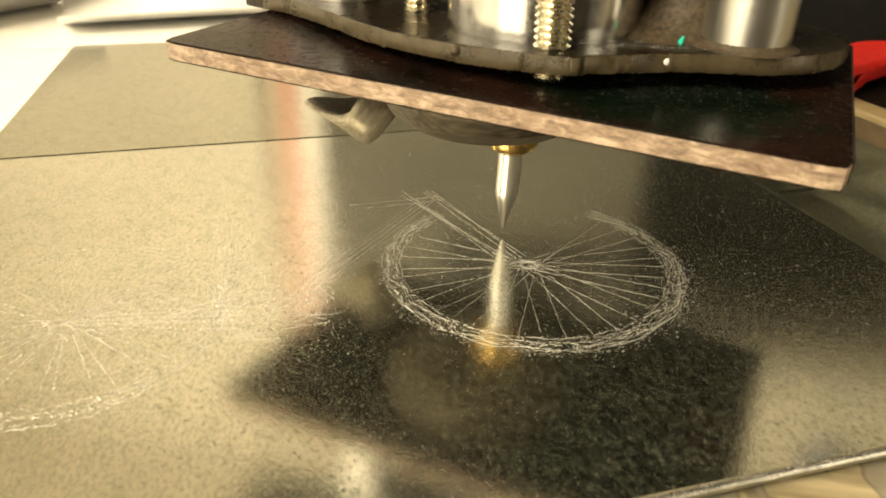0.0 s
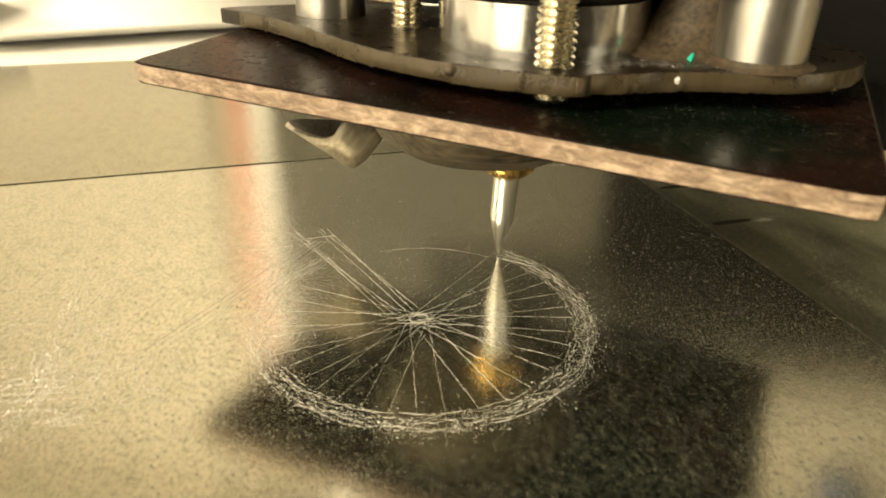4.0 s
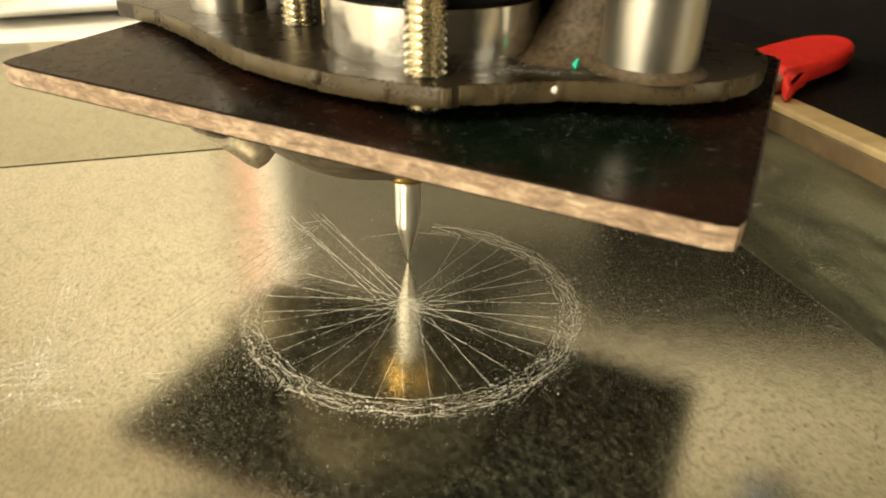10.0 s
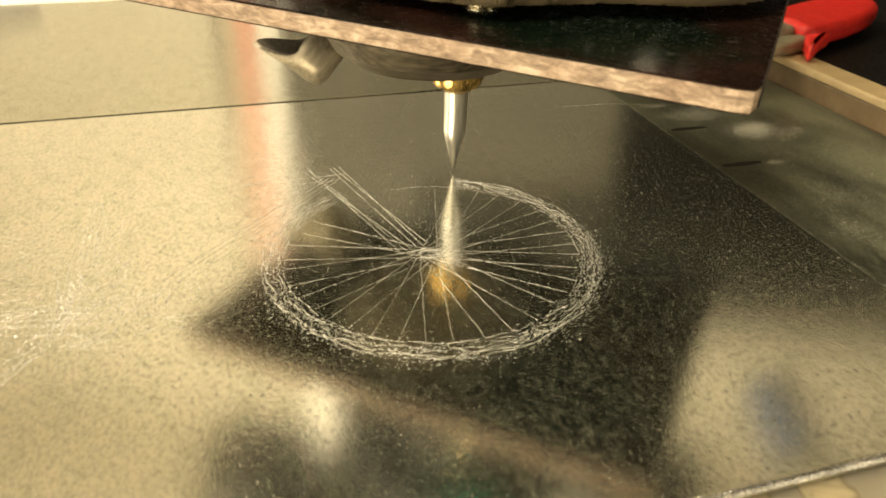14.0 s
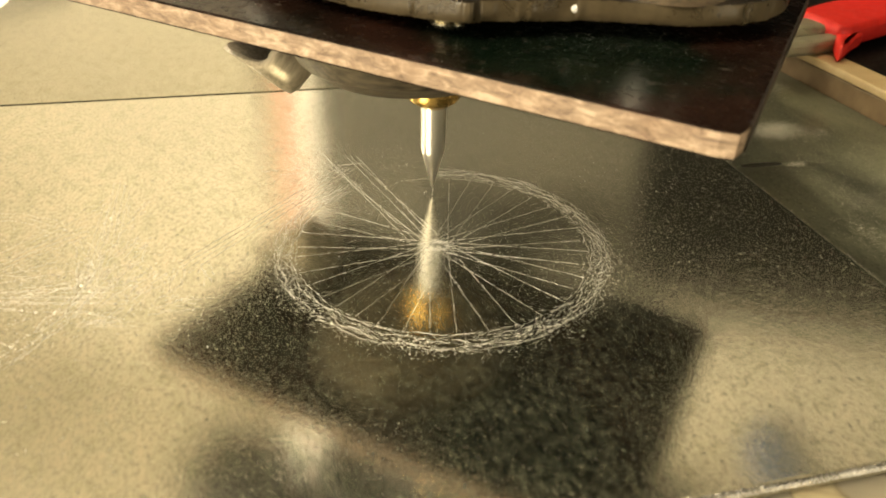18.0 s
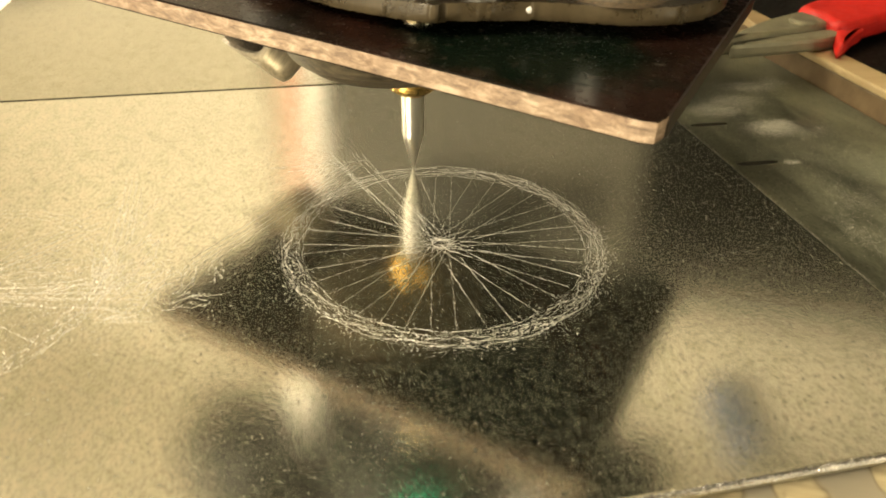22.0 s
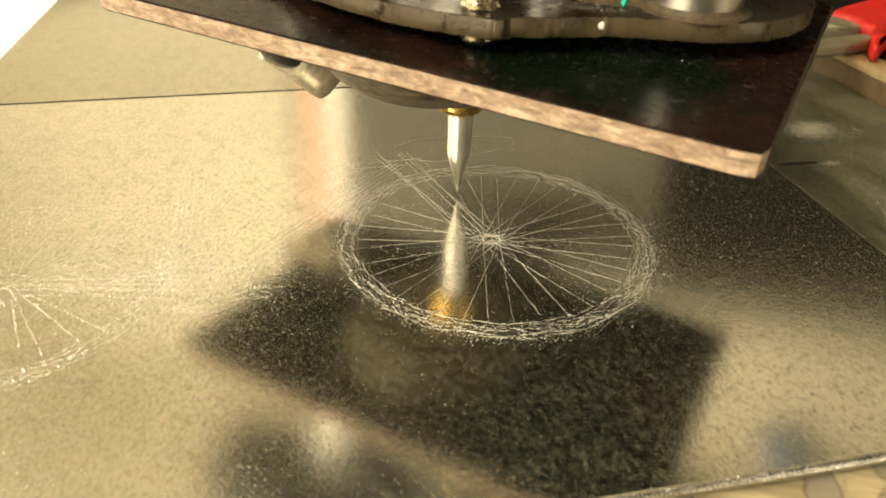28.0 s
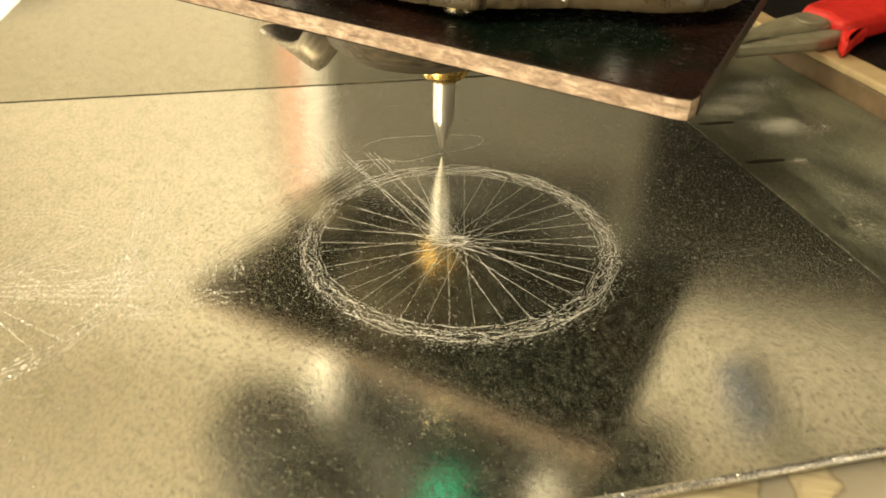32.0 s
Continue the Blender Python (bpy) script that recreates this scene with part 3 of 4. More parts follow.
# ---- the engraving head; its origin is the tool tip ----
def make_head():
    head = empty("engraving_head", mm(0, 0, 0), "engraving spindle on a brown laminate board between two steel rods", "engraver")
    place = mm(0.95, -0.7, 24.2, 1.5, 1.45, -18.3)
    w, d, c = 35.3, 22.2, 1.6
    shape = [(-w + c, -d), (w - c, -d), (w, -d + c), (w, d - c), (w - c, d), (-w + c, d), (-w, d - c), (-w, -d + c)]
    board = part("carriage_board", slab([(x * 0.9992, y * 0.9988) for x, y in corners(shape)], -1.1, 1.1, 0.10), BOARD, head, "glossy dark brown laminate board", place)
    part("sawn_edge", slab(corners(shape), -1.03, 0.98, 0.15), EDGE, board, "rough sawn pale fibre edge")
    part("side_edge", box(0.3, 41.2, 2.1, 0.05, (35.32, 0.6, 0)), SIDE, board, "dark side edge")
    plate = [(-37.5, 9.5), (-37, 8.6), (-29.6, 4.4), (-29, 3.6), (-26, 1), (-20.5, -4.5), (-15.6, -10), (-9.5, -14.4), (-3.6, -17.4), (3, -19.3), (6.4, -19.9), (6.9, -19.6), (7.2, -18.7), (11.6, -17.6), (15, -16), (20, -15.6), (25, -15.7), (30.5, -13.4), (34.6, -8.4), (36.2, -2), (32, 4), (20, 6), (8, 14), (-10, 18), (-25, 16), (-34, 12)]
    ring = rounded(plate, 2)
    acrylic = part("acrylic_plate", slab(ring, 26.3, 28.1, 0.2), ACRYLIC, head, "smoky acrylic plate with rough broken edges")
    part("plastic_chip", lathe([(0.42, 0), (0.36, 0.2), (0.14, 0.75)], 3), CHIP, acrylic, "small green plastic chip", mm(17.1, -11.6, 28.15, 10, 12, 30))
    part("glue_drop", lathe([(0.55, 0), (0.5, 0.25), (0.35, 0.45), (0.08, 0.55)], 9), PAPER, acrylic, "pale drop of glue", mm(15.2, -15.8, 27.3, 80, 0, 12))
    part("glue_drop", lathe([(0.62, 0), (0.55, 0.25), (0.3, 0.5), (0.08, 0.55)], 9), GLUE, acrylic, "dark drop of glue", mm(-5.2, -16.6, 27.5, 80, 0, -20))
    bm = bmesh.new()
    rows = []
    step = 0.0
    for k in range(len(ring) * 6):
        (ax, ay), (bx, by) = ring[k // 6], ring[(k // 6 + 1) % len(ring)]
        f = (k % 6) / 6
        x, y = ax + (bx - ax) * f, ay + (by - ay) * f
        if rng.random() < 0.12:
            step = rng.uniform(-0.12, 0.20)
        w = 0.16 + step + 0.07 * math.sin(k * 0.23) + rng.uniform(0, 0.05)
        rows.append([bm.verts.new((x * MM, (y - q) * MM, z * MM)) for q, z in ((0.02, 26.32 + step * 0.5 + rng.uniform(-0.04, 0.04)), (w, 26.7 + step), (w * 0.8, 27.3), (w * 0.45, 27.85), (0.03, 28.12 + rng.uniform(-0.08, 0.02)))] if y < 7 else None)
    for a, b in zip(rows, rows[1:] + rows[:1]):
        if a and b:
            for k in range(4):
                bm.faces.new((a[k], b[k], b[k + 1], a[k + 1])).smooth = True
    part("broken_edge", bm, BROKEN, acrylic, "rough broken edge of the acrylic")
    bm = bmesh.new()
    rows = []
    for cx, cy, rx, ry, z in ((16.6, -6.6, 6.4, 5.6, 28.0), (16.9, -6.2, 5.6, 4.8, 28.5), (17.4, -5.6, 4.7, 4.0, 29.6), (18.3, -5.2, 4.0, 3.6, 31.4), (19.4, -5.0, 3.7, 3.4, 34), (20.3, -5.0, 3.6, 3.3, 38), (20.8, -5.0, 3.4, 3.2, 43)):
        rows.append([bm.verts.new(((cx + rx * (1 + 0.05 * math.sin(3 * a + z)) * math.cos(a)) * MM, (cy + ry * (1 + 0.06 * math.sin(4 * a - z)) * math.sin(a)) * MM, z * MM)) for a in (2 * math.pi * k / 40 for k in range(40))])
    for a, b in zip(rows, rows[1:]):
        for k in range(40):
            bm.faces.new((a[k], a[(k + 1) % 40], b[(k + 1) % 40], b[k])).smooth = True
    bm.faces.new(rows[-1])
    part("glue_mound", bm, GLUE, head, "mound of brown glue full of metal dust")
    part("glue_ring", lathe([(5.4, 28.05), (5.0, 28.15), (4.6, 28.35), (4.32, 28.7), (4.3, 28.8)], 40), GLUE, head, "ring of brown glue round the rod", mm(23.5, -10.6, 0))
    # spindle nose and bearing
    part("bearing", lathe([(9.4, 26.6), (10.6, 26.7), (11.0, 27.0), (11.0, 27.9), (10.75, 28.0), (10.75, 28.5), (11.0, 28.6), (11.0, 33.0), (10.7, 33.3), (10.0, 33.4), (10.0, 34.1), (10.9, 34.2), (11.0, 34.5), (11.0, 36.6), (10.7, 36.8)], 72), CHROME, head, "polished steel spindle bearing", mm(3.2, -3.2, 0))
    # added out of view, to keep the bearing's bright reflection off the sheet
    part("bearing_mask_ring", lathe([(11.3, 34.5), (12.6, 34.7), (12.6, 45), (11.3, 45.2)], 56), MOTOR, head, "unseen dark ring added to hide the bearing in the reflection", mm(3.2, -3.2, 0))
    part("bearing_groove", lathe([(10.1, 33.2), (10.45, 33.3), (10.45, 34.2), (10.1, 34.3)], 48), BLACK, head, "dark groove of the bearing", mm(3.2, -3.2, 0))
    part("motor", lathe([(12, 36.5), (13, 37), (13, 44), (17.4, 45), (18, 46), (18, 108), (16, 110)], 48), MOTOR, head, "dark motor housing", mm(2, 0, 0))
    part("spindle_clamp", slab(rounded([(-19, 9), (25, 1), (30, 12), (24, 22), (-14, 24), (-20, 18)], 1), 29.6, 52.5, 0.8), MOTOR, head, "black clamp block behind the bearing")
    part("motor_plate", box(66, 42, 5, 0.6), MOTOR, head, "dark upper plate", mm(1.5, 2, 78, 0, 0, -18.3))
    part("indicator", lathe([(2.3, 0), (2.3, 3), (1.2, 4.2)], 20), LED, head, "glowing green indicator lamp", mm(5.2, -17.4, 52.6, 115))

    # added filler: blocks the bright wall mirrored between spindle and rod
    part("gap_filler", box(13, 15, 52, 0.8), MOTOR, head, "unseen black block added to fill a bright gap in the reflection", mm(22.5, 3.5, 54))
    part("axis_housing", box(64, 12, 26, 5), HOUSING, head, "dull dark axis housing", mm(6, 118, 75))
    part("axis_arm", box(18, 96, 8, 1), HOUSING, head, "dark bracket arm", mm(2, 64, 82))
    part("side_bracket", box(16, 20, 58, 1), MOTOR, head, "dark side bracket", mm(39, 2, 87))
    part("side_bracket", box(24, 18, 54, 1), MOTOR, head, "dark side bracket", mm(-39.5, 11, 99))
    for x, y in ((23.5, -10.6), (-22.6, 8.2)):
        part("guide_rod", lathe([(3.9, 27.0), (4.3, 27.3), (4.3, 120)], 56), ROD, head, "ground steel guide rod", mm(x, y, 0))
    # added above the visible part of the rod, to cut its bright mirrored streak
    part("rod_mask", lathe([(5.6, 38.0), (6.6, 38.4), (6.6, 46.4), (5.6, 46.8)], 40), MOTOR, head, "unseen dark collar added to shorten the rod in the reflection", mm(23.5, -10.6, 0))
    for x, y in ((4.2, -15.9), (-11.9, 0.9)):
        thread_bolt(head, x, y)
    part("blue_sleeve", lathe([(1.4, 0), (1.8, 0.6), (1.8, 13.5), (1.4, 14)], 24), BLUE, head, "blue cable sleeve", mm(48.0, -1.3, 31, 12, 34, 0))
    part("cable", lathe([(1.2, 0), (1.3, 0.5), (1.3, 54)], 20), BLACK, head, "black cable", mm(52.0, 0.2, 31, 10, 34, 0))
    part("cable_arm", box(66, 6, 4, 0.6), MOTOR, head, "dark cable arm", mm(52, -4, 80, 0, 0, -10))
    # lower parts
    part("lower_disc", lathe([(3.4, 15.9), (3.5, 15.6), (6.8, 15.8), (10.0, 16.7), (12.2, 18.3), (13.3, 20.4), (13.4, 22.8), (12.8, 23.2)], 56), FROSTED, head, "scraped bronze disc", mm(-2.4, -3.6, 0))
    shard(head)
    bm = bmesh.new()
    for k in range(6500):
        if k % 3:
            x, y = rng.uniform(-34, 34), rng.uniform(-21.5, 10)
            if k % 4:
                x, y = rng.gauss(20, 9), rng.gauss(-7, 6)
            if abs(x) > 34.5 or abs(y) > 21.6:
                continue
            v = place @ Vector((x * MM, y * MM, 1.1 * MM))
        else:
            v = Vector((rng.gauss(13, 7) * MM, rng.gauss(-13, 2.2) * MM, 28.1 * MM))
            if v.y < -15 * MM:
                v.y = -13.5 * MM
        q = rng.uniform(0.007, 0.024) * (2.2 if k % 12 == 0 else 1.0)
        vs = [bm.verts.new(v + Vector((rng.gauss(0, q), rng.gauss(0, q), z)) * MM) for z in (-0.01, 0.0, q, q * 0.6)]
        for f in ((0, 1, 2), (0, 2, 3), (1, 3, 2), (0, 3, 1)):
            bm.faces.new([vs[i] for i in f])
    tagged(part("metal_dust", bm, BURR, head, "fine metal dust on the board"), kind="stuff")
    lean = math.degrees(math.atan2(2.7, 12.3))
    axis = mm(0, 0, 0, lean, 2.2, 0)
    part("collet", lathe([(1.6, 13.0), (2.4, 13.3), (3.2, 14.1), (3.4, 14.8), (3.4, 17.5), (2.4, 18.0)], 48), BRASS, head, "brass collet", axis)
    part("engraving_bit", lathe([(0.06, 0.0), (0.20, 0.3), (1.34, 5.5), (1.47, 6.1), (1.50, 6.6), (1.50, 16.0), (1.2, 16.2)], 40), CARBIDE, head, "pointed carbide engraving bit", axis)
    return head


def thread_bolt(head, x, y):
    prof = [(1.3, 24.9), (1.75, 25.2)]
    z = 25.4
    while z < 36.6:
        prof += [(1.84, z), (1.84, z + 0.12), (1.52, z + 0.35), (1.52, z + 0.45)]
        z += 0.7
    bolt = part("bolt", lathe(prof, 28), ZINC, head, "zinc-plated threaded bolt", mm(x, y, 0))
    return bolt


def shard(head):
    """A cup of cut pipe under the board, open towards its upper side, with a bent lip; an added black knob stands in
    it.
    """
    bm = bmesh.new()
    steps, rows = 56, []
    for i in range(steps):
        b = 2 * math.pi * i / steps
        low = max(0.0, -math.sin(b))
        reach = 0.9 + 5.4 * low ** 2.5 + 0.12 * math.sin(5 * b) + rng.uniform(-0.06, 0.06)
        flare = 1 + 0.10 * low ** 4
        row = []
        for r, x in ((0.9, 4.5), (3.2, 4.4), (4.4, 3.9), (4.7, 2.4), (4.7, 0.0), (4.7 * flare, -reach), (4.2 * flare, -reach + 0.1), (4.2, 0.2), (3.2, 2.9), (0.6, 3.4)):
            row.append(bm.verts.new((x * MM, r * math.cos(b) * MM, r * math.sin(b) * MM)))
        rows.append(row)
    for a, b in zip(rows, rows[1:] + rows[:1]):
        for k in range(9):
            bm.faces.new((a[k], b[k], b[k + 1], a[k + 1])).smooth = k != 5
    bm.faces.new([r[9] for r in rows])
    bm.faces.new([r[0] for r in reversed(rows)])
    bmesh.ops.recalc_face_normals(bm, faces=bm.faces)
    tube = part("tube_piece", bm, SCRAPED, head, "cup of scraped grey pipe with a bent lip", mm(-20.4, 5.2, 15.0, 0, 38, 6))
    # black disc imitates the shade deep in the cup
    part("cup_shade", lathe([(3.8, 0.0), (4.0, 0.2), (4.0, 0.5)], 32), BLACK, tube, "black disc put in as the shade inside the cup", mm(0.6, 0, 0, 0, 90, 0))
    # made-up knob: gives the sheet a round dark mirror image
    part("added_knob", lathe([(4.4, 16.6), (5.6, 17.4), (5.9, 18.4), (5.9, 22.8)], 40), BLACK, head, "round black knob added for its dark mirror image", mm(-22.8, 12.4, 0.4))


head = make_head()


# ---- pliers on the batten ----
def make_pliers():
    pl = empty("pliers", mm(54, 75, 4.7, 0, 0, 40), "steel pliers with red grips lying across the batten", "pliers")
    part("jaw", slab(rounded([(-20.6, 0.4), (-18, 2.0), (-9, 4.6), (-2, 6.6), (7, 7.6), (16, 8.2), (13.5, 2), (8, -1.2), (1, -0.6), (-10, 0.4)], 2), 0.5, 3.6, 1.0), JAW, pl, "oiled steel jaw")
    part("jaw", slab(rounded([(-20.2, 0.3), (-9, 0.5), (0, -0.4), (7.5, -1.0), (9, -3.6), (4, -5.2), (-5, -3.8), (-13, -2.0)], 2), 0.0, 2.8, 0.8), JAW, pl, "oiled steel jaw")
    part("pivot", lathe([(2.6, 2.4), (2.6, 3.9), (2.1, 4.2)], 28), JAW, pl, "round pivot", mm(3.5, 1.8, 0))
    part("grip", slab(rounded([(9.0, 8.2), (17, 10.4), (29, 11.4), (39, 11.6), (44.6, 7.5), (42, 1.8), (33, -2.0), (23, -3.8), (13, -4.6), (7, -4.4), (6.5, -1.6), (9.5, 2.4)], 2), 0.2, 4.6, 1.6), RED, pl, "red rubber grip")
    part("grip", slab(rounded([(13, -2.8), (8, -2.2), (4.5, -5.0), (0.2, -8.4), (0.8, -9.4), (5, -7.6), (9, -6.0), (14, -4.8)], 2), 0.0, 3.2, 1.0), RED, pl, "red rubber grip with a flared guard")
    return pl


make_pliers()


# ---- the engraving ----


def grain(bm, x, y, q):
    """A small torn crumb of metal."""
    vs = [bm.verts.new(((x + rng.gauss(0, q)) * MM, (y + rng.gauss(0, q)) * MM, z * MM)) for z in (-0.01, 0.0, q * 0.7, q * 0.4)]
    for f in ((0, 1, 2), (0, 2, 3), (1, 3, 2), (0, 3, 1)):
        bm.faces.new([vs[i] for i in f])


def ridge(bm, pts, width=0.16, height=0.07, gaps=0.04):
    """A torn burr along a line: a low thread of metal, and a chain of crumbs on and beside it."""
    last = None
    for k, (x, y) in enumerate(pts):
        (ax, ay), (bx, by) = pts[max(k - 1, 0)], pts[min(k + 1, len(pts) - 1)]
        d = math.hypot(bx - ax, by - ay) or 1e-6
        nx, ny = -(by - ay) / d, (bx - ax) / d
        w = width * rng.uniform(0.2, 0.45)
        h = height * rng.uniform(0.2, 0.7)
        o = rng.gauss(0, width * 0.12)
        if rng.random() < gaps * 0.6:
            last = None
        row = [bm.verts.new(((x + nx * q) * MM, (y + ny * q) * MM, z * MM)) for q, z in ((o + w, -0.02), (o + rng.uniform(-0.5, 0.5) * w, h), (o - w, -0.02))]
        if last and rng.random() > gaps:
            bm.faces.new((last[0], last[1], row[1], row[0]))
            bm.faces.new((last[1], last[2], row[2], row[1]))
        last = row
        if k:
            (px, py), n = pts[k - 1], max(1, int(math.dist(pts[k - 1], (x, y)) / 0.10))
            for i in range(n):
                if rng.random() > gaps + 0.15:
                    f = (i + rng.random()) / n
                    q = width * rng.uniform(0.22, 0.62) * (1.7 if rng.random() < 0.06 else 1.0)
                    grain(bm, px + (x - px) * f + rng.gauss(0, width * 0.45), py + (y - py) * f + rng.gauss(0, width * 0.45), q)


def stroke(ax, ay, bx, by, step=0.30, jitter=0.03):
    n = max(2, int(math.hypot(bx - ax, by - ay) / step))
    return [(ax + (bx - ax) * k / n + rng.gauss(0, jitter), ay + (by - ay) * k / n + rng.gauss(0, jitter)) for k in range(n + 1)]


UNTURN = SHEET.inverted()
KEYED = []


def line(strokes, name="engraved_line", appears=0.0, width=0.068, height=0.045, gaps=0.07):
    bm = bmesh.new()
    for pts in strokes:
        ridge(bm, pts, width, height, gaps)
    bmesh.ops.transform(bm, matrix=UNTURN, verts=bm.verts)
    ob = part(name, bm, BURR, sheet)
    if appears > 0:
        KEYED.append((ob, appears))
    return ob


# spokes of the finished wheel: the angle of the outer end, and the second at which it is cut
SPOKES = [(14, 0), (6, 0), (-4, 0), (-13, 0), (-22, 0), (-31, 0), (-43, 0), (-54, 0), (-64, 0), (-75, 0), (-84, 0), (-93, 0), (-102, 0), (-111, 0), (-120, 0), (-128, 0), (-137, 0), (-146, 0), (-157, 0), (-164, 0), (-175, 0), (175, 0), (164, 0),
          (121, 20.4), (113, 18.6), (105, 16.8), (97, 12.6), (87, 10.3), (76, 8.8), (66, 3.0), (55, 0), (44, 0), (34, 0), (24, 0)]


def rim_radius(a):
    return 16.6 - 1.2 * max(0.0, math.sin(math.radians(a - 20))) ** 2


for n, (a, when) in enumerate(SPOKES):
    r1 = rim_radius(a) + rng.uniform(-0.3, 0.5)
    swing = math.radians(a + (95 if n % 2 else -95))
    hub = (1.0 * math.cos(swing) - 0.3, 0.8 * math.sin(swing) - 0.8)
    x1, y1 = r1 * math.cos(math.radians(a)), r1 * math.sin(math.radians(a))
    line([stroke(*hub, x1, y1)], "engraved_spoke", when)


def arc(a0, a1, r, wobble=0.25, step=1.3):
    n = max(2, int(abs(a1 - a0) / step))
    ph, freq, drift, out = rng.uniform(0, 6.28), rng.uniform(8, 26), 0.0, []
    for k in range(n + 1):
        a = a0 + (a1 - a0) * k / n
        drift = drift * 0.86 + rng.gauss(0, 0.42)
        rr = r + wobble * (0.55 * math.sin(math.radians(a) * freq + ph) + 0.6 * drift) + rng.gauss(0, 0.05)
        out.append((rr * math.cos(math.radians(a)), rr * math.sin(math.radians(a))))
    return out


RIM = [(-215, 63, 0), (63, 76, 4.0), (76, 90, 9.2), (90, 104, 14.8), (104, 145, 18.6)]
for a0, a1, when in RIM:
    rings = [arc(a0, a1, r, w) for r, w in ((16.7, 0.12), (17.1, 0.35), (17.5, 0.45), (17.9, 0.5), (18.3, 0.5), (18.6, 0.4), (18.95, 0.2))]
    line(rings, "engraved_rim", when, 0.070, 0.055, 0.13)
for k in range(5):
    line([arc(118 - 10.4 * k, 107 - 10.4 * k, 16.2, 0.05)], "engraved_line", 0.85 + 0.2 * k)
line([stroke(rng.gauss(-0.4, 1.1), rng.gauss(-0.8, 0.9), rng.gauss(-0.4, 1.1), rng.gauss(-0.8, 0.9)) for _ in range(12)], "engraved_hub")

# torn burr along the front edge of the sheet
bm = bmesh.new()
ridge(bm, [(-77.5 + 0.22 * k, -38.32 + rng.gauss(0, 0.05)) for k in range(555)], 0.15, 0.05, 0.15)
part("edge_burr", bm, CUT, sheet, "torn burr on the sheared edge")

# fork, frame tubes and the head of the frame
for k in range(6):
    o = (k - 2.5) * 0.75
    line([stroke(-17.5 + o + rng.uniform(-2.5, 0.5), 17.6 + o * 0.7 + rng.uniform(-1, 2.5), -2.2 + o * 0.8, 0.3 + o * 0.6)], "engraved_tube", 0, 0.080, 0.055, 0.10)
for k in range(4):
    o = k * 0.62
    line([stroke(-17.2 + o, 16.8 - o * 0.6, -27.4 + o, -10.8 - o * 0.9)], "engraved_tube", 0, 0.080, 0.055, 0.10)
line([stroke(-27.2, 12.4, -14.6, 18.1), stroke(-24.5, 12.0, -15, 16.2)], "engraved_tube", 0, 0.080, 0.055, 0.10)
for k in range(3):
    line([stroke(-42.3 + 0.9 * k, -0.6 - 0.3 * k, -35.5 + 0.8 * k, -16 - 0.4 * k)], "engraved_tube", 0, 0.080, 0.055, 0.10)
    line([stroke(-49 + 0.5 * k, -20.8 - 0.8 * k, -31.5, -16.9 - 0.9 * k)], "engraved_tube", 0, 0.080, 0.055, 0.10)
for k in range(3):
    line([stroke(-49.5 + 0.7 * k, -21, -41.5 + 0.8 * k, -5.5 - 1.0 * k)], "engraved_tube", 0, 0.080, 0.055, 0.10)

# the other wheel, cut more roughly
REAR = (-49.7, -22.0)
for k in range(30):
    a = math.radians(12 * k + rng.gauss(0, 2.5))
    low = math.sin(a) < 0.1
    r0, r1 = rng.uniform(1.2, 3.5), rng.uniform(11.5, 15.8)
    line([stroke(REAR[0] + r0 * math.cos(a), REAR[1] + r0 * math.sin(a), REAR[0] + r1 * math.cos(a), REAR[1] + r1 * math.sin(a))], "engraved_spoke", 0, 0.15 if low else 0.10, 0.045, 0.22)
rear = []
for r in (14.9, 15.3, 15.7, 16.1, 16.5, 16.9, 17.3):
    rear.append([(x + REAR[0], y + REAR[1]) for x, y in arc(-165, 40, r, 0.35)])
line(rear, "engraved_rim", 0, 0.14, 0.05, 0.3)
line([[(x + REAR[0], y + REAR[1]) for x, y in arc(40, 150, r, 0.3)] for r in (15.4, 16.3, 17.0)], "engraved_rim", 0, 0.10, 0.04, 0.4)
line([stroke(*(REAR[i] + rng.gauss(0, 1.4) for i in (0, 1, 0, 1))) for _ in range(16)], "engraved_hub", 0, 0.11, 0.04)
# stays from its hub to the chain wheel and to the saddle
for k in range(4):
    line([stroke(-48.5 + 0.4 * k, -21.2 - 0.7 * k, -29.5 + 0.4 * k, -15.2 - 1.5 * k)], "engraved_tube", 0, 0.105, 0.035, 0.3)
for k in range(3):
    line([stroke(-49.3 + 0.8 * k, -20.4 - 0.2 * k, -43.0 + 0.9 * k, 0.6 - 0.7 * k)], "engraved_tube", 0, 0.085, 0.03, 0.3)
# chain wheel, crank and pedals: dense hatching
for cx, cy, w, h, n, lean in ((-34.0, -12.0, 2.8, 4.4, 46, 84), (-31.0, -16.6, 3.4, 3.6, 34, 78), (-25.4, -13.2, 2.2, 2.4, 14, 110), (-24.0, -17.6, 2.0, 1.8, 14, 30), (-28.4, -21.0, 2.8, 0.8, 12, 8), (-36.5, -18.0, 3.2, 2.2, 16, 30), (-37.6, -4.2, 1.6, 4.6, 16, 103), (-43, -17.5, 5, 2.4, 12, 14)):
    cuts = []
    for _ in range(n):
        x, y, a, q = cx + rng.uniform(-w, w), cy + rng.uniform(-h, h), math.radians(lean + rng.gauss(0, 16)), rng.uniform(0.5, 1.7)
        cuts.append(stroke(x - q * math.cos(a), y - q * math.sin(a), x + q * math.cos(a), y + q * math.sin(a), 0.3, 0.07))
    line(cuts, "engraved_gear", 0, 0.12, 0.04, 0.28)
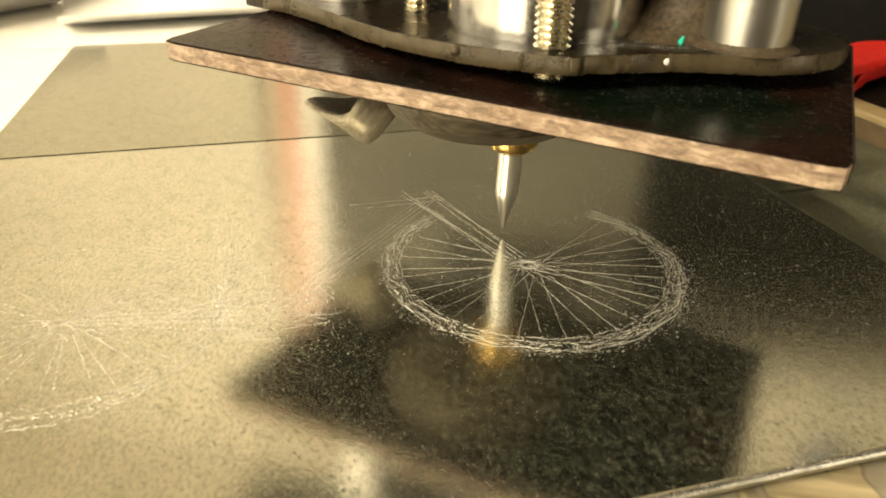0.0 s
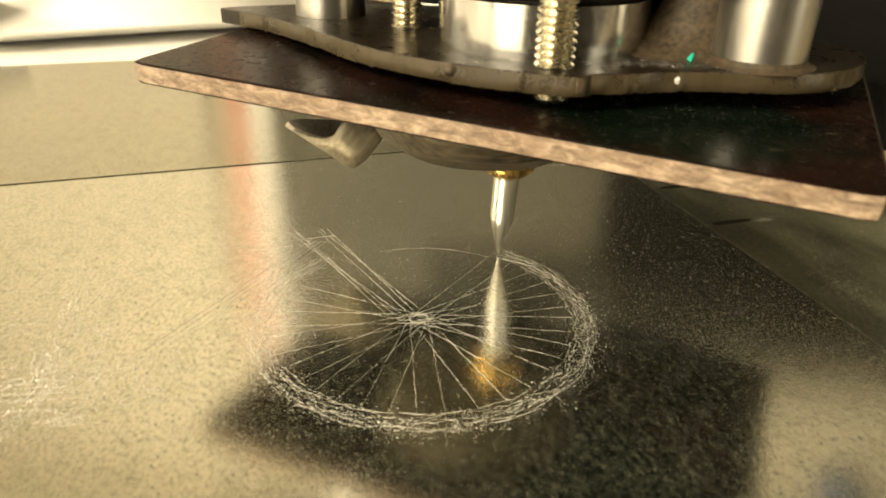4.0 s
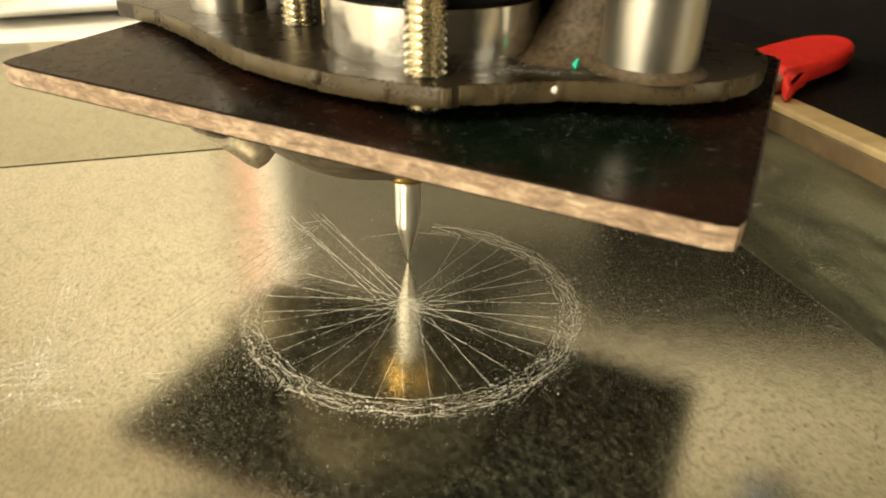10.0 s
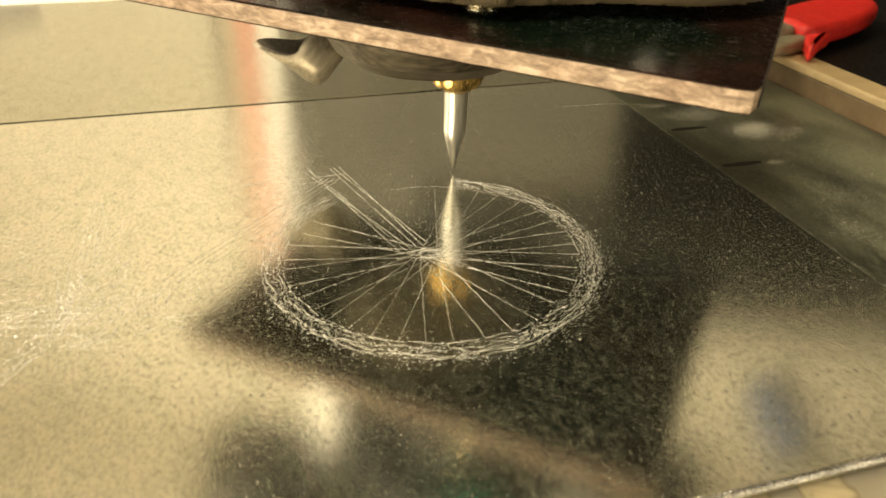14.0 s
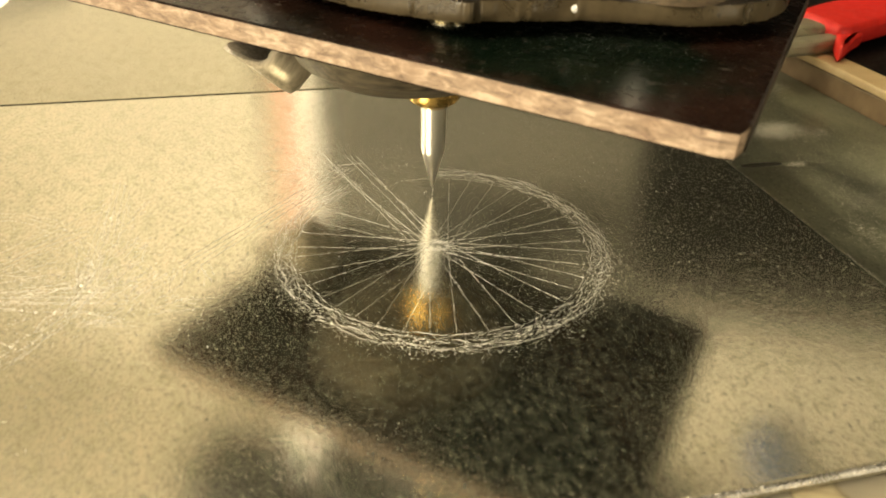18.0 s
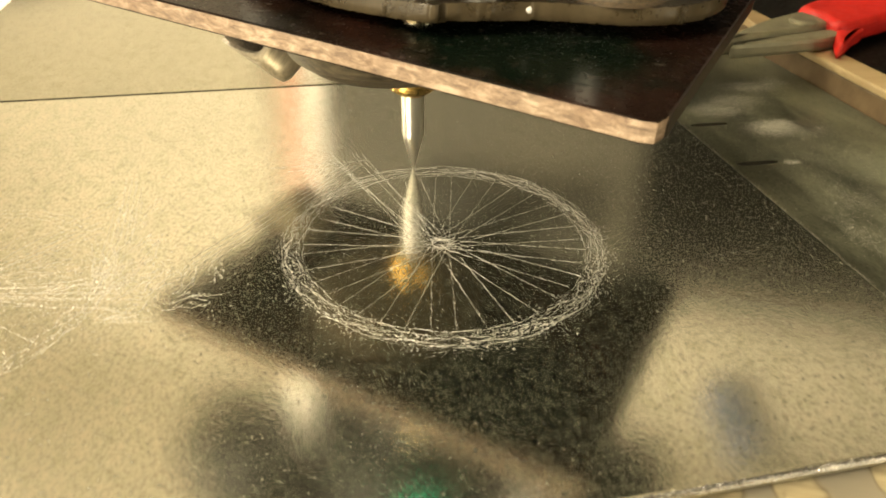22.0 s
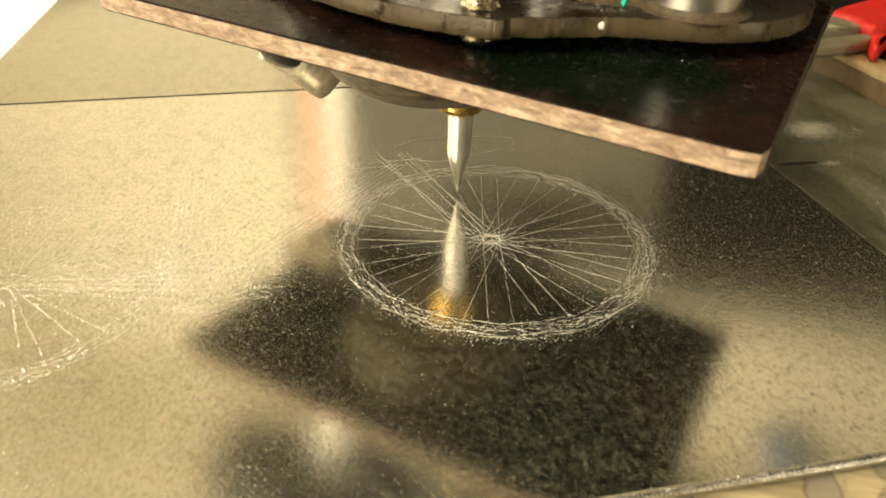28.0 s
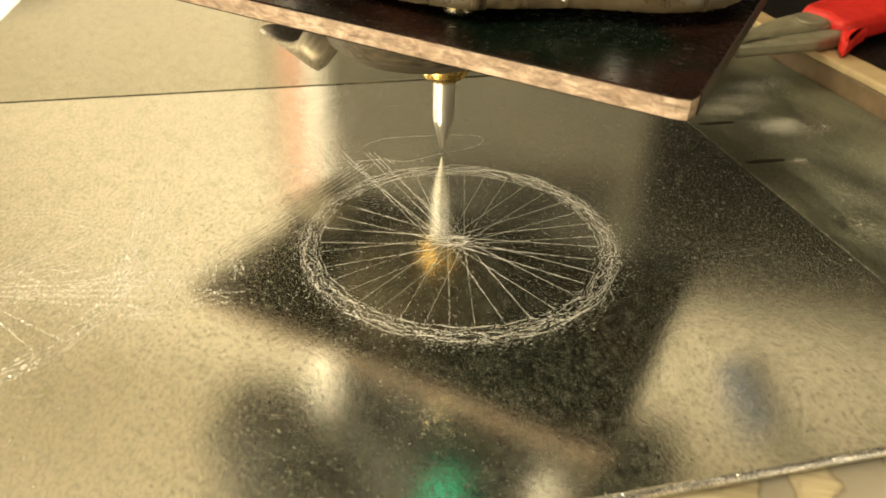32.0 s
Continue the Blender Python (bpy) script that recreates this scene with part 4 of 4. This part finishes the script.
for k in range(4):
    line([stroke(-44.6 + 0.9 * k, 5.4 - 0.2 * k, -38.0 + 0.9 * k, -8.0 - 0.5 * k)], "engraved_tube", 0, 0.13, 0.04, 0.3)
line([stroke(-31.5, -22.6, -25.6, -21.2), stroke(-31.8, -22.2, -26.6, -20.7)], "engraved_line")
line([stroke(27.5, 2.0, 36.5, 6.2, 0.5)], "engraved_line", 0, 0.05, 0.01, 0.5)

# handlebar, cut late
BAR = [(-18.4, 21.1), (-17.4, 23.4), (-15.9, 25.1), (-11.8, 26.8), (-7.7, 28.1), (-2.6, 29.8), (-0.6, 28.2), (-1.9, 25.2), (-6.5, 22.0), (-12.0, 16.9)]
BAR = BAR[:1] + rounded(BAR, 2)[1:-3] + BAR[-1:]
for k, (p, q) in enumerate(zip(BAR, BAR[1:])):
    if math.dist(p, q) < 8:
        line([stroke(*p, *q)], "engraved_line", 24.0 + 0.04 * k, 0.07, 0.05)

# loose chips of metal
bm = bmesh.new()
for k in range(11000):
    if k % 5 == 0:
        r, a = abs(rng.gauss(12, 7)), rng.uniform(0, 2 * math.pi)
    elif k % 5 == 1:
        r, a = rng.gauss(19.0, 0.9), rng.uniform(-3.0, 0.4)
    else:
        r, a = rng.gauss(18.0, 0.9), math.radians(rng.uniform(-222, 66))
    x, y = r * math.cos(a), r * math.sin(a)
    if k % 4 == 0:
        x, y = rng.gauss(-37, 7), rng.gauss(-17, 5)
    grain(bm, x, y, rng.uniform(0.02, 0.05) * (1.0 if k % 13 else 1.5) * (1.25 if k % 4 == 0 else 1.0))
swarf = tagged(part("metal_swarf", bm, BURR), "fine bright metal chips scattered round the engraved lines", "swarf", "", "stuff")


# no openings are cut: dark slabs imitate the shade inside two slots
for v in (27.0, 13.0):
    part("slot", slab(rounded([(47.2, v - 0.5), (53.8, v - 0.6), (53.8, v + 0.5), (47.2, v + 0.6)], 2), -0.6, -0.41), SLOT_DARK, side, "thin dark slab painted as the shade in a narrow slot")

# smears of dust: centre along and across the sheets, spread along and across, number of grains
bm = bmesh.new()
SMEARS = ((60.0, 24.0, 2.3, 1.6, 7200), (62.5, 25.5, 1.6, 1.0, 2200), (55.0, 32.5, 2.8, 1.5, 5200), (60.5, 36.0, 3.0, 1.4, 3600), (67.5, 41.5, 3.2, 1.6, 3600), (73.0, 43.0, 1.6, 1.2, 900), (57.0, 61.0, 3.6, 2.4, 1500), (50.5, 37.8, 1.4, 0.5, 900), (68.1, 22.9, 0.25, 0.2, 160), (66.5, 22.0, 2.0, 1.2, 700), (56.0, 12.4, 0.8, 0.4, 500), (57.5, 0.5, 2.4, 2.4, 900), (52.0, -7.0, 1.6, 2.4, 700), (61, 14, 7, 14, 4200))
for cu, cv, su, sv, n in SMEARS:
    for k in range(n):
        u, v = rng.gauss(cu, su), rng.gauss(cv, sv)
        if not 46.2 < u < 79:
            continue
        q = rng.uniform(0.02, 0.06) * (2.2 if k % 60 == 0 else 1.0)
        x, y = u * math.cos(math.radians(TURN)) - v * math.sin(math.radians(TURN)), u * math.sin(math.radians(TURN)) + v * math.cos(math.radians(TURN))
        vs = [bm.verts.new(((x + rng.gauss(0, q)) * MM, (y + rng.gauss(0, q)) * MM, (z - 0.45) * MM)) for z in (-0.01, 0.0, q * 0.5, q * 0.3)]
        for f in ((0, 1, 2), (0, 2, 3), (1, 3, 2), (0, 3, 1)):
            bm.faces.new([vs[i] for i in f])
for _ in range(1500):
    v = rng.uniform(-36, 58)
    u = 45.75 + abs(rng.gauss(0, 0.25))
    c, sn = math.cos(math.radians(TURN)), math.sin(math.radians(TURN))
    x, y, q = u * c - v * sn, u * sn + v * c, rng.uniform(0.02, 0.06)
    vs = [bm.verts.new(((x + rng.gauss(0, q)) * MM, (y + rng.gauss(0, q)) * MM, (-0.4 + z) * MM)) for z in (-0.01, 0.0, q * 2, q)]
    for f in ((0, 1, 2), (0, 2, 3), (1, 3, 2), (0, 3, 1)):
        bm.faces.new([vs[i] for i in f])
tagged(part("dust_heaps", bm, DUST), "pale grey heaps of fine metal dust on the dull sheet", "dust", "", "stuff")
line([stroke(14, 49.5, 24, 53.2), stroke(24, 53.2, 30.5, 53.6)], "engraved_line", 0, 0.14, 0.03, 0.3)


def motions():
    walk(head, [(t, mm(x, y, z)) for t, x, y, z in TIP])
    for ob, when in KEYED:
        walk(ob, [(0, mm(0, 0, -0.5)), (when - 0.1, mm(0, 0, -0.5)), (when + 0.3, mm(0, 0, 0)), (32, mm(0, 0, 0))])


motions()
